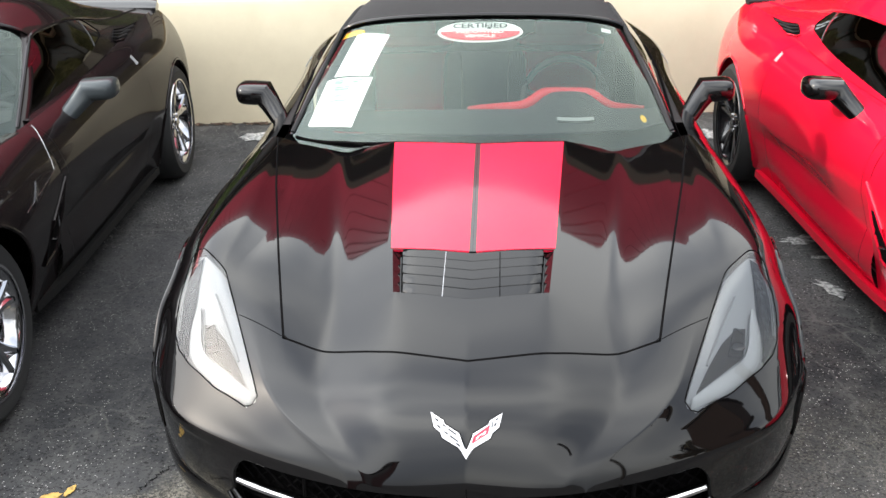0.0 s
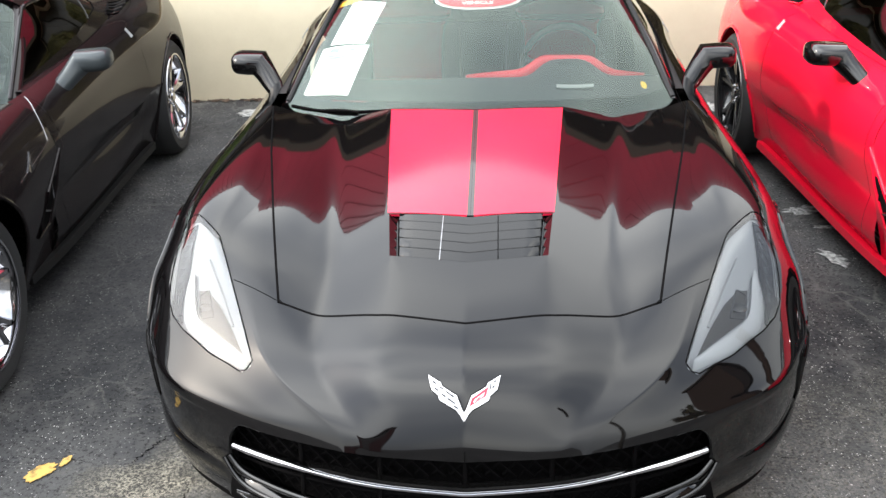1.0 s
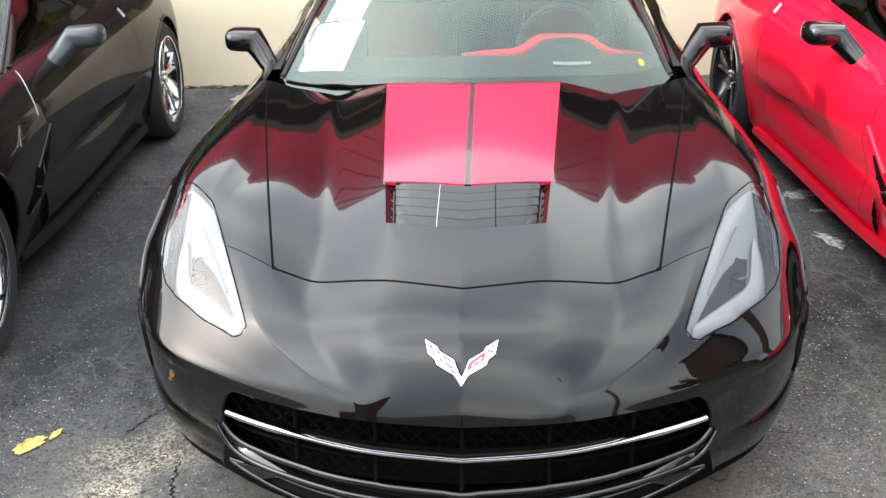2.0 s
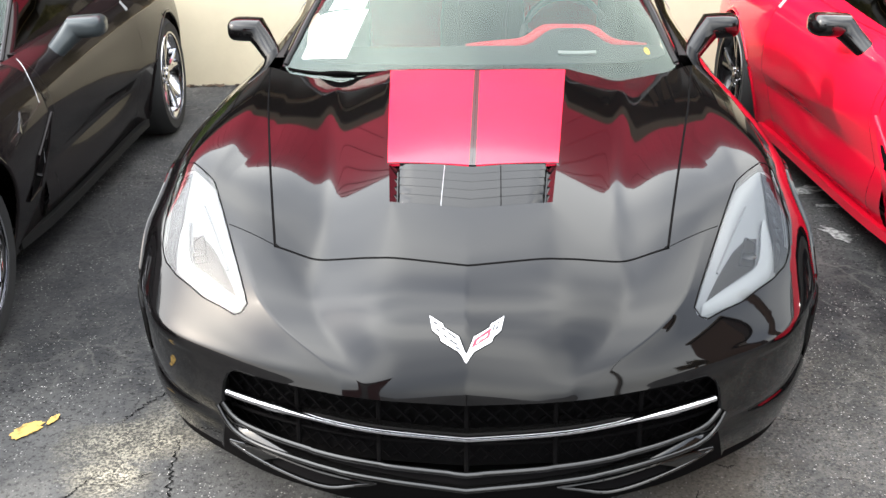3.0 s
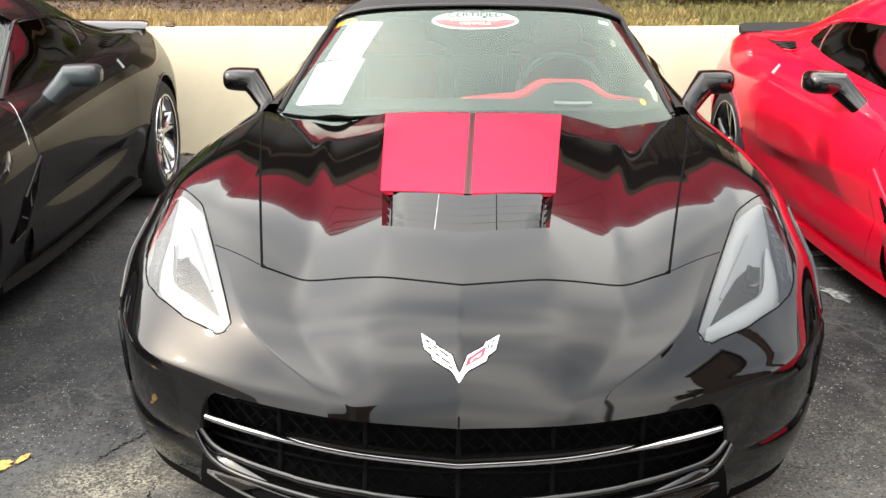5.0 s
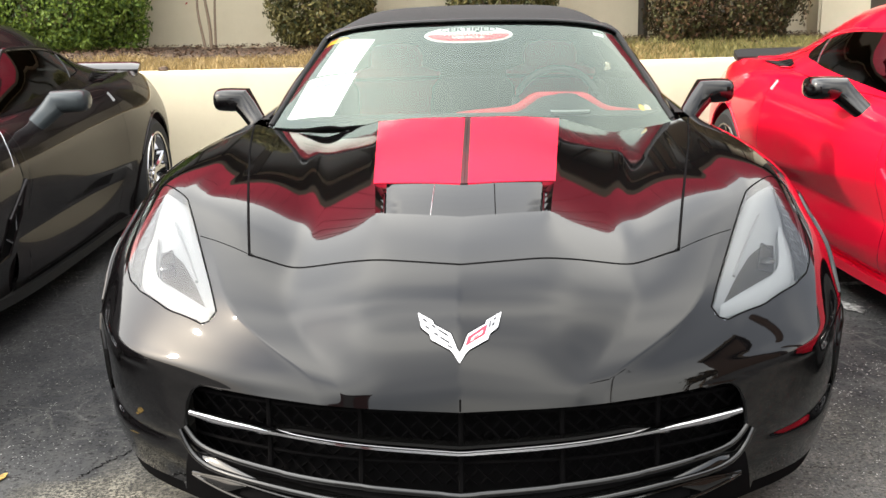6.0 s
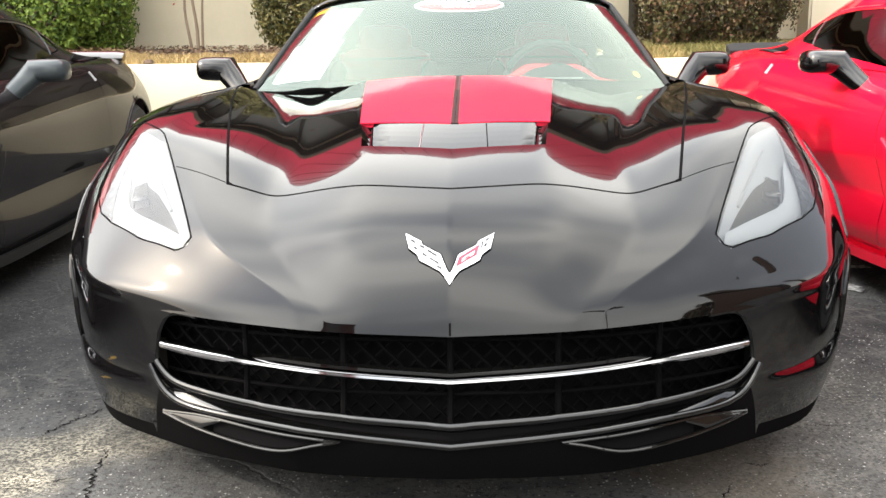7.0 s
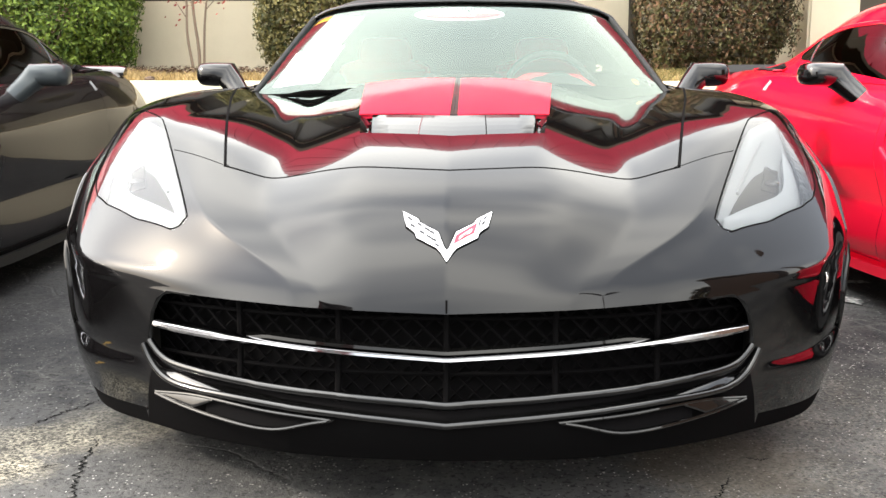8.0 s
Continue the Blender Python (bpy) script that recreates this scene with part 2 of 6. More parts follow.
chips = ASPHALT.ramp(ASPHALT.noise(120.0, 3.0, 0.75), [(0.42, (0.03, 0.029, 0.027)), (0.60, (0.38, 0.35, 0.28))])
base = ASPHALT.mix(ASPHALT.maths("MULTIPLY", worn((-0.9, 0.25, 0), 1.2, 1.8), 0.3), base, ASPHALT.ramp(ASPHALT.noise(30.0, 5.0, 0.7), [(0.35, (0.03, 0.03, 0.03)), (0.65, (0.10, 0.098, 0.092))]))
chips = ASPHALT.mix(ASPHALT.ramp(ASPHALT.noise(9.0, 6.0, 0.7), [(0.4, 0.75), (0.6, 0.0)]), chips, (0.06, 0.058, 0.053))
for centre, reach, rough_edge, weight in (((-0.95, 0.86, 0), 0.15, 0.30, 0.9), ((-0.99, 0.70, 0), 0.14, 0.30, 0.9), ((-0.84, 0.98, 0), 0.20, 0.5, 0.5), ((-1.09, 0.86, 0), 0.12, 0.4, 0.6)):
    base = ASPHALT.mix(ASPHALT.maths("MULTIPLY", worn(centre, reach, rough_edge), weight), base, chips)
base = ASPHALT.mix(ASPHALT.maths("MULTIPLY", worn((-0.5, 0.1, 0), 0.5, 1.4), 0.08), base, chips)
base = ASPHALT.mix(ASPHALT.maths("MULTIPLY", worn((1.3, 0.7, 0), 1.3, 1.4), 0.22), base, chips)
base = ASPHALT.mix(ASPHALT.maths("MULTIPLY", worn((0.62, 0.78, 0), 0.26, 0.6), 0.35), base, (0.115, 0.095, 0.07))
# a darker tone on the ground between the black and grey cars
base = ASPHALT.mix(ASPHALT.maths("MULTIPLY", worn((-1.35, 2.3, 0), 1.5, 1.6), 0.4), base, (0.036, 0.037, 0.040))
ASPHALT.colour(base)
ASPHALT.roughness(ASPHALT.ramp(mid, [(0.3, 0.75), (0.7, 0.92)]))
grain = ASPHALT.maths("ADD", ASPHALT.noise(160.0, 3.0), ASPHALT.maths("MULTIPLY", crack, -0.8))
ASPHALT.bump(grain, 0.6, 0.004)
ASPHALT = ASPHALT.m

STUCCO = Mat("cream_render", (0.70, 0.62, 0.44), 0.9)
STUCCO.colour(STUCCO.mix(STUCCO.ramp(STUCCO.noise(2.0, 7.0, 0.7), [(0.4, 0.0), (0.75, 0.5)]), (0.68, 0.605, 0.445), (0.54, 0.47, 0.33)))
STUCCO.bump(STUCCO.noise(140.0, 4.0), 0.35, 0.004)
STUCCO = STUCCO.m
SOIL = Mat("brown_mulch", (0.08, 0.05, 0.035), 0.95)
SOIL.colour(SOIL.ramp(SOIL.noise(30.0, 6.0), [(0.3, (0.04, 0.025, 0.018)), (0.7, (0.15, 0.10, 0.07))]))
SOIL.bump(SOIL.noise(45.0, 5.0), 0.9, 0.02)
SOIL = SOIL.m
ROOFRED = Mat("red_metal_roof", (0.32, 0.005, 0.026), 0.38, 0.55)
ROOFRED.colour(ROOFRED.ramp(ROOFRED.noise(1.2, 5.0), [(0.3, (0.25, 0.0035, 0.020)), (0.7, (0.31, 0.006, 0.025))]))
ROOFRED = ROOFRED.m
SHEDBROWN = Mat("dark_brown_boards", (0.045, 0.022, 0.012), 0.8)
SHEDBROWN.bump(SHEDBROWN.noise(8.0, 4.0, 0.6, (1, 1, 0.05)), 0.4, 0.02)
SHEDBROWN = SHEDBROWN.m
GREYWALL = Mat("grey_rendered_wall", (0.16, 0.155, 0.15), 0.9)
GREYWALL.bump(GREYWALL.noise(60.0, 4.0), 0.3, 0.006)
GREYWALL = GREYWALL.m
PIERRED = Mat("dark_red_pier", (0.11, 0.018, 0.016), 0.8)
PIERRED.bump(PIERRED.noise(30.0, 4.0), 0.3, 0.006)
PIERRED = PIERRED.m
SOFFIT = Mat("dark_soffit", (0.075, 0.062, 0.045), 0.9, Specular_IOR_Level=0.1).m
WINDOWDARK = Mat("dark_window_glass", (0.075, 0.064, 0.044), 0.3, Coat_Weight=0.25, Coat_Roughness=0.05).m
FRAMEBLACK = Mat("black_window_frame", (0.05, 0.043, 0.032), 0.6, Specular_IOR_Level=0.2).m


def leaf_material(name, dark, light, between=None):
    m = Mat(name, dark, 0.55, Specular_IOR_Level=0.25)
    info = m.node("ShaderNodeNewGeometry")
    m.colour(m.ramp(info.outputs["Random Per Island"], [(0.0, dark), (0.5, between), (1.0, light)] if between else [(0.0, dark), (1.0, light)]))
    return m.m


LEAF = leaf_material("green_leaves", (0.022, 0.05, 0.008), (0.17, 0.24, 0.035))
LEAFDARK = leaf_material("dark_purple_leaves", (0.020, 0.014, 0.009), (0.135, 0.066, 0.038), (0.058, 0.058, 0.016))
LEAFOLIVE = leaf_material("olive_brown_leaves", (0.018, 0.028, 0.007), (0.15, 0.125, 0.038))
LEAFRED = leaf_material("red_leaves", (0.18, 0.02, 0.015), (0.4, 0.06, 0.04))
GRASSDRY = leaf_material("dry_grass", (0.13, 0.09, 0.03), (0.46, 0.33, 0.15))
GRASSGREEN = leaf_material("green_yellow_grass", (0.04, 0.05, 0.012), (0.25, 0.21, 0.075))
LITTER = leaf_material("dead_leaves", (0.03, 0.018, 0.011), (0.15, 0.085, 0.05))
BARK = Mat("grey_brown_bark", (0.22, 0.16, 0.11), 0.9)
BARK.bump(BARK.noise(60.0, 5.0, 0.6, (1, 1, 0.2)), 0.8, 0.01)
BARK = BARK.m
PAINTYELLOW = Mat("worn_yellow_paint", (0.62, 0.36, 0.03), 0.7)
PAINTYELLOW.colour(PAINTYELLOW.ramp(PAINTYELLOW.noise(40.0, 5.0), [(0.35, (0.25, 0.16, 0.05)), (0.5, (0.60, 0.38, 0.10))]))
PAINTYELLOW = PAINTYELLOW.m
PAINTPALE = Mat("chalky_white_scuff", (0.4, 0.4, 0.38), 0.85)
PAINTPALE.colour(PAINTPALE.ramp(PAINTPALE.noise(40.0, 5.0), [(0.4, (0.10, 0.10, 0.10)), (0.62, (0.5, 0.5, 0.48))]))
PAINTPALE = PAINTPALE.m
CRACKDARK = Mat("dark_crack", (0.006, 0.006, 0.006), 0.95, Specular_IOR_Level=0.05).m

# ---- shaping tools ----


def finish(bm, name, material, smooth=True, sharp=40.0):
    """Turns a bmesh into a mesh with smooth faces and sharp edges past an angle."""
    bmesh.ops.recalc_face_normals(bm, faces=bm.faces)
    for f in bm.faces:
        f.smooth = smooth
    if smooth:
        lim = radians(sharp)
        for e in bm.edges:
            if len(e.link_faces) == 2 and e.calc_face_angle(0) > lim:
                e.smooth = False
    me = bpy.data.meshes.new(name)
    bm.to_mesh(me)
    bm.free()
    if material:
        me.materials.append(material)
    return me


def part(name, bm, material, parent, label="", smooth=True, sharp=40.0):
    ob = new(name, finish(bm, name, material, smooth, sharp))
    ob.parent = parent
    if label:
        ob["label"] = label
    return ob


def thing(name, label, category, group="", kind=""):
    return tagged(new(name), label, category, group, kind)


def spline(points, count):
    """Natural cubic through the points (first axis), at evenly spaced parameters or at those given."""
    p = np.asarray(points, float)
    n = len(p)
    if n == 2:
        s = np.linspace(0, 1, count).reshape(-1, *([1] * (p.ndim - 1)))
        return p[0] * (1 - s) + p[1] * s
    a = np.eye(n) * 4
    a[0, 0] = a[-1, -1] = 1
    rhs = np.zeros_like(p)
    for i in range(1, n - 1):
        a[i, i - 1] = a[i, i + 1] = 1
        rhs[i] = 6 * (p[i + 1] - 2 * p[i] + p[i - 1])
    k = np.linalg.solve(a, rhs.reshape(n, -1)).reshape(p.shape)
    s = np.linspace(0, n - 1, count) if isinstance(count, int) else np.asarray(count, float)
    i = np.minimum(s.astype(int), n - 2)
    f = (s - i).reshape(-1, *([1] * (p.ndim - 1)))
    g = 1 - f
    return g * p[i] + f * p[i + 1] + ((g**3 - g) * k[i] + (f**3 - f) * k[i + 1]) / 6


def surface(sections, nv, nu, creases=()):
    """A smooth sheet through sections (each a row of points), with creases along some of the guide lines."""
    s = spline(np.asarray(sections, float), nv).swapaxes(0, 1)
    stops = [0, *creases, len(s) - 1]
    out = []
    for a, b in zip(stops, stops[1:]):
        n = max(3, round(nu * (b - a) / (len(s) - 1)))
        run = spline(s[a : b + 1], n + 1)
        out.append(run if not out else run[1:])
    return np.concatenate(out).swapaxes(0, 1)


def sheet(grid, bm=None):
    bm = bm or bmesh.new()
    v = [[bm.verts.new(c) for c in row] for row in grid]
    for r, q in zip(v, v[1:]):
        for i in range(len(r) - 1):
            bm.faces.new((r[i], r[i + 1], q[i + 1], q[i]))
    return bm


def mirrored(bm):
    """Adds the other half across x = 0 and welds the middle."""
    got = bmesh.ops.duplicate(bm, geom=bm.verts[:] + bm.edges[:] + bm.faces[:])["geom"]
    for v in got:
        if isinstance(v, bmesh.types.BMVert):
            v.co.x = -v.co.x
    bmesh.ops.reverse_faces(bm, faces=[f for f in got if isinstance(f, bmesh.types.BMFace)])
    bmesh.ops.remove_doubles(bm, verts=[v for v in bm.verts if abs(v.co.x) < 1e-4], dist=2e-4)
    return bm


def flipped(bm):
    for v in bm.verts:
        v.co.x = -v.co.x
    bmesh.ops.reverse_faces(bm, faces=bm.faces)
    return bm


AXES = {"x": (1, 2), "y": (0, 2), "z": (0, 1)}


def inside(c, poly, axis):
    i, j = AXES[axis]
    x, y, odd = c[i], c[j], False
    for (x0, y0), (x1, y1) in zip(poly, poly[1:] + poly[:1]):
        if (y0 > y) != (y1 > y) and x < (x1 - x0) * (y - y0) / (y1 - y0) + x0:
            odd = not odd
    return odd


def carve(bm, poly, axis, where=None):
    """Cuts the sheet along a convex outline seen along an axis; returns the faces inside."""
    i, j = AXES[axis]
    lo = [min(p[k] for p in poly) - 0.03 for k in (0, 1)]
    hi = [max(p[k] for p in poly) + 0.03 for k in (0, 1)]
    k = 3 - i - j

    def near():
        out = []
        for f in bm.faces:
            if where and not where(f.calc_center_median()):
                continue
            if any(lo[0] < v.co[i] < hi[0] and lo[1] < v.co[j] < hi[1] for v in f.verts):
                out.append(f)
        return out

    for (x0, y0), (x1, y1) in zip(poly, poly[1:] + poly[:1]):
        no, co = [0, 0, 0], [0, 0, 0]
        no[i], no[j] = y1 - y0, x0 - x1
        co[i], co[j] = x0, y0
        faces = near()
        geom = set(faces)
        for f in faces:
            geom.update(f.edges)
            geom.update(f.verts)
        bmesh.ops.bisect_plane(bm, geom=list(geom), plane_co=co, plane_no=no, dist=1e-5)
    return [f for f in near() if inside(f.calc_center_median(), poly, axis)]


def grow(poly, d):
    """A convex outline, moved outwards by d."""
    n, out = len(poly), []
    area = sum(a[0] * b[1] - b[0] * a[1] for a, b in zip(poly, poly[1:] + poly[:1]))
    s = 1 if area > 0 else -1
    for q in range(n):
        a, b, c = Vector(poly[q - 1]), Vector(poly[q]), Vector(poly[(q + 1) % n])
        u, w = (b - a).normalized(), (c - b).normalized()
        n1, n2 = Vector((u.y, -u.x)) * s, Vector((w.y, -w.x)) * s
        m = (n1 + n2).normalized()
        out.append(tuple(b + m * d / max(0.35, m.dot(n1))))
    return out


def taken(bm, faces):
    """Lifts faces out of a sheet into a sheet of their own."""
    keep, nb, seen = set(faces), bmesh.new(), {}
    for f in keep:
        vs = []
        for v in f.verts:
            if v not in seen:
                seen[v] = nb.verts.new(v.co)
            vs.append(seen[v])
        nb.faces.new(vs)
    bmesh.ops.delete(bm, geom=list(keep), context="FACES")
    return nb


def copied(bm):
    me = bpy.data.meshes.new("tmp")
    bm.to_mesh(me)
    nb = bmesh.new()
    nb.from_mesh(me)
    bpy.data.meshes.remove(me)
    return nb


def thickened(bm, depth):
    """Gives an open sheet a thickness, away from its normals."""
    bmesh.ops.recalc_face_normals(bm, faces=bm.faces)
    bmesh.ops.solidify(bm, geom=bm.faces[:], thickness=depth)
    return bm


def round_hole(bm, axis_y, axis_z, r, xmin):
    """Opens a round wheel arch in a side sheet, with a clean rim."""
    def off(v):
        return math.hypot(v.co.y - axis_y, v.co.z - axis_z)

    near = [f for f in bm.faces if f.calc_center_median().x > xmin]
    gone = [f for f in near if all(off(v) < r for v in f.verts)]
    bmesh.ops.delete(bm, geom=gone, context="FACES")
    for v in bm.verts:
        d = off(v)
        if v.co.x > xmin and 0.02 < d < r and v.link_faces:
            v.co.y = axis_y + (v.co.y - axis_y) * r / d
            v.co.z = axis_z + (v.co.z - axis_z) * r / d
    bmesh.ops.delete(bm, geom=[v for v in bm.verts if not v.link_faces], context="VERTS")


def tube(path, radius, sides=8, closed=False, bm=None, flat=1.0):
    """A round bar along a path; radius may vary along it."""
    bm = bm or bmesh.new()
    pts = [Vector(p) for p in path]
    n = len(pts)
    rings = []
    for i, p in enumerate(pts):
        a, b = pts[i - 1] if (i or closed) else p, pts[(i + 1) % n] if (i < n - 1 or closed) else p
        t = (b - a).normalized()
        up = Vector((0, 0, 1)) if abs(t.z) < 0.9 else Vector((0, 1, 0))
        s = t.cross(up).normalized()
        w = s.cross(t)
        r = radius[i] if isinstance(radius, (list, tuple)) else radius
        rings.append([bm.verts.new(p + s * math.cos(2 * math.pi * k / sides) * r + w * math.sin(2 * math.pi * k / sides) * r * flat) for k in range(sides)])
    for q in range(n if closed else n - 1):
        a, b = rings[q], rings[(q + 1) % n]
        for k in range(sides):
            bm.faces.new((a[k], a[(k + 1) % sides], b[(k + 1) % sides], b[k]))
    if not closed:
        bm.faces.new(rings[0][::-1])
        bm.faces.new(rings[-1])
    return bm


def swept(path, profile, bm=None, tops=None):
    """A bar of a given outline (across, up) along a nearly level path."""
    bm = bm or bmesh.new()
    pts = [Vector(p) for p in path]
    rings = []
    for i, p in enumerate(pts):
        t = (pts[min(i + 1, len(pts) - 1)] - pts[max(i - 1, 0)])
        t.z = 0
        t.normalize()
        out = Vector((t.y, -t.x, 0))
        k = tops[i] if tops else 1.0
        rings.append([bm.verts.new(p + out * a + Vector((0, 0, b * k))) for a, b in profile])
    m = len(profile)
    for a, b in zip(rings, rings[1:]):
        for k in range(m):
            bm.faces.new((a[k], a[(k + 1) % m], b[(k + 1) % m], b[k]))
    bm.faces.new(rings[0][::-1])
    bm.faces.new(rings[-1])
    return bm


def lathe(profile, segs=48, bm=None):
    """Turns (radius, along x) round the x axis."""
    bm = bm or bmesh.new()
    rings = [[bm.verts.new((x, r * math.cos(2 * math.pi * k / segs), r * math.sin(2 * math.pi * k / segs))) for k in range(segs)] for r, x in profile]
    for a, b in zip(rings, rings[1:]):
        for k in range(segs):
            bm.faces.new((a[k], a[(k + 1) % segs], b[(k + 1) % segs], b[k]))
    return bm


def block(size, at=(0, 0, 0), bevel=0.0, turn=None, bm=None):
    """A box with eased edges."""
    nb = bmesh.new()
    bmesh.ops.create_cube(nb, size=1.0)
    for v in nb.verts:
        v.co = Vector((v.co.x * size[0], v.co.y * size[1], v.co.z * size[2]))
    if bevel:
        bmesh.ops.bevel(nb, geom=nb.edges[:], offset=bevel, segments=2, affect="EDGES")
    m = Matrix.Translation(at) @ (turn or Matrix())
    bmesh.ops.transform(nb, matrix=m, verts=nb.verts)
    if bm is None:
        return nb
    me = bpy.data.meshes.new("tmp")
    nb.to_mesh(me)
    nb.free()
    bm.from_mesh(me)
    bpy.data.meshes.remove(me)
    return bm


def blob(outline, thick, at=(0, 0, 0)):
    """A thin flat plate of any outline."""
    bm = bmesh.new()
    low = [bm.verts.new((x + at[0], y + at[1], at[2])) for x, y in outline]
    top = [bm.verts.new((x + at[0], y + at[1], at[2] + thick)) for x, y in outline]
    n = len(low)
    for k in range(n):
        bm.faces.new((low[k], low[(k + 1) % n], top[(k + 1) % n], top[k]))
    f = bm.faces.new(top)
    bmesh.ops.triangulate(bm, faces=[f])
    return bm


class Skin:
    """The finished outer sheet of a car, to lay trim onto."""

    def __init__(self, bms):
        v, f = [], []
        for bm in bms:
            base = len(v)
            bm.verts.index_update()
            v += [w.co.copy() for w in bm.verts]
            f += [[w.index + base for w in q.verts] for q in bm.faces]
        self.tree = BVHTree.FromPolygons(v, f)

    def down(self, x, y, lift=0.0):
        p, n, _, _ = self.tree.ray_cast(Vector((max(x, .0005), y, 3)), Vector((0, 0, -1)))
        if p is None:
            return None
        return p + (n if n.z > 0 else -n) * lift

    def back(self, x, z, lift=0.0):
        p, n, _, _ = self.tree.ray_cast(Vector((max(x, .0005), -1, z)), Vector((0, 1, 0)))
        if p is None:
            return None
        return p + (n if n.y < 0 else -n) * lift

    def inwards(self, y, z, lift=0.0):
        p, n, _, _ = self.tree.ray_cast(Vector((2, y, z)), Vector((-1, 0, 0)))
        if p is None:
            return None
        return p + (n if n.x > 0 else -n) * lift


def along(points, count):
    """Evenly spaced points on a polyline."""
    p = [Vector(q) for q in points]
    d = [0.0]
    for a, b in zip(p, p[1:]):
        d.append(d[-1] + (b - a).length)
    out = []
    for s in np.linspace(0, d[-1], count):
        i = max(0, min(len(p) - 2, int(np.searchsorted(d, s)) - 1))
        f = (s - d[i]) / max(1e-9, d[i + 1] - d[i])
        out.append(p[i].lerp(p[i + 1], f))
    return out

# ---- the sports car: all three are the same model ----
FRONT_AXLE, REAR_AXLE, AXLE_Z = 0.93, 3.64, 0.335

# cross lines of the front clip, from the grille's upper edge to the cowl; each runs
# centre, ridge, valley, inner wing, crown, shoulder, waist, lower side, sill
NOSE_LIP = [(0, .050, .421), (.16, .056, .4235), (.225, .063, .425), (.285, .074, .427), (.63, .215, .444), (.798, .348, .449), (.902, .54, .44), (.908, .557, .33), (.906, .565, .22)]
NOSE_ROUND = [(0, .070, .485), (.17, .079, .484), (.255, .092, .482), (.320, .108, .488), (.63, .235, .490), (.800, .369, .500), (.910, .553, .49), (.925, .60, .34), (.888, .62, .20)]
LAMP_FOOT = [(0, .135, .590), (.21, .152, .586), (.345, .194, .568), (.483, .224, .577), (.645, .322, .580), (.805, .474, .596), (.915, .62, .54), (.93, .65, .36), (.90, .66, .18)]
HOOD_FRONT = [(0, .278, .668), (.21, .293, .664), (.376, .337, .630), (.578, .424, .680), (.675, .50, .703), (.805, .60, .690), (.925, .70, .58), (.935, .72, .38), (.90, .73, .17)]
LAMP_TOP = [(0, .50, .724), (.205, .51, .724), (.386, .532, .679), (.652, .606, .752), (.725, .66, .768), (.825, .74, .746), (.93, .82, .60), (.94, .84, .40), (.885, .85, .17)]
ARCH_CROWN = [(0, .76, .768), (.235, .77, .766), (.409, .785, .716), (.620, .82, .7735), (.725, .87, .801), (.845, .92, .774), (.935, .97, .62), (.935, .99, .40), (.875, 1.0, .17)]
WING_BACK = [(0, 1.18, .824), (.275, 1.18, .813), (.464, 1.192, .757), (.635, 1.21, .794), (.748, 1.23, .823), (.86, 1.26, .785), (.933, 1.28, .62), (.915, 1.29, .40), (.845, 1.29, .17)]
COWL_LINE = [(0, 1.49, .861), (.312, 1.575, .843), (.50, 1.625, .788), (.67, 1.665, .808), (.775, 1.69, .829), (.862, 1.71, .783), (.918, 1.72, .62), (.875, 1.72, .40), (.815, 1.72, .17)]
CLIP = [NOSE_LIP, NOSE_ROUND, LAMP_FOOT, HOOD_FRONT, LAMP_TOP, ARCH_CROWN, WING_BACK, COWL_LINE]
# the bonnet's crown swells between centre and ridge towards the screen
for row, swell in zip(CLIP, (0, 0, 0, 0, .001, .002, .004, .006)):
    row.insert(1, (row[1][0] / 2, (row[0][1] + row[1][1]) / 2, (row[0][2] + row[1][2]) / 2 + swell))
CLIP[7][1] = (.156, 1.512, .859)
# a cheek line halfway between wing line and crown
for k, row in enumerate(CLIP):
    mid = tuple((a + b) / 2 for a, b in zip(row[4], row[5]))
    row.insert(5, ((.46, .130, .435), (.475, .157, .488))[k] if k < 2 else (mid[0], mid[1], mid[2] + .002))


# bumper below the grille's upper edge, down to its lower lip; centre to wheel arch
BUMPER = [
    [(0, .050, .421), (.21, .061, .4245), (.34, .088, .429), (.46, .132, .435), (.63, .215, .444), (.798, .348, .449), (.902, .54, .44)],
    [(0, .045, .33), (.21, .060, .33), (.36, .098, .33), (.50, .148, .33), (.645, .229, .33), (.796, .364, .33), (.908, .557, .33)],
    [(0, .015, .225), (.21, .034, .225), (.36, .072, .222), (.50, .144, .22), (.645, .242, .22), (.802, .380, .22), (.906, .565, .22)],
    [(0, .06, .135), (.21, .075, .135), (.36, .11, .135), (.485, .175, .132), (.64, .290, .122), (.788, .432, .108), (.880, .590, .105)],
]


def nose_rows():
    """The fascia's cross lines below the lip, with the clip's columns; a shelf runs round its outer corners."""
    lip = np.array(CLIP[0], float)[:9]
    b = np.array(BUMPER, float)
    at = np.interp(lip[:, 0], b[0][:, 0], range(len(b[0])))
    rows = [spline(r, at) for r in b[1:]]
    # over the mouth the nose runs straight on to a sharp lip
    over = np.clip((.60 - lip[:, 0]) / .14, 0, 1)[:, None]
    on_round = np.array(CLIP[1], float)[:9]
    out = np.clip((rows[0][:, 0] - .60) / .12, 0, 1)[:, None]
    above = rows[0] * .62 + rows[1] * .38 + out * np.array((-.002, .004, 0))
    below = rows[0] * .46 + rows[1] * .54 + out * np.array((.001, -.002, 0))
    rows[0] = rows[0] * (1 - over) + (2 * lip - on_round) * over
    above = above * (1 - over) + (3 * lip - 2 * on_round) * over
    return [rows[2], rows[1], below, above, rows[0]]


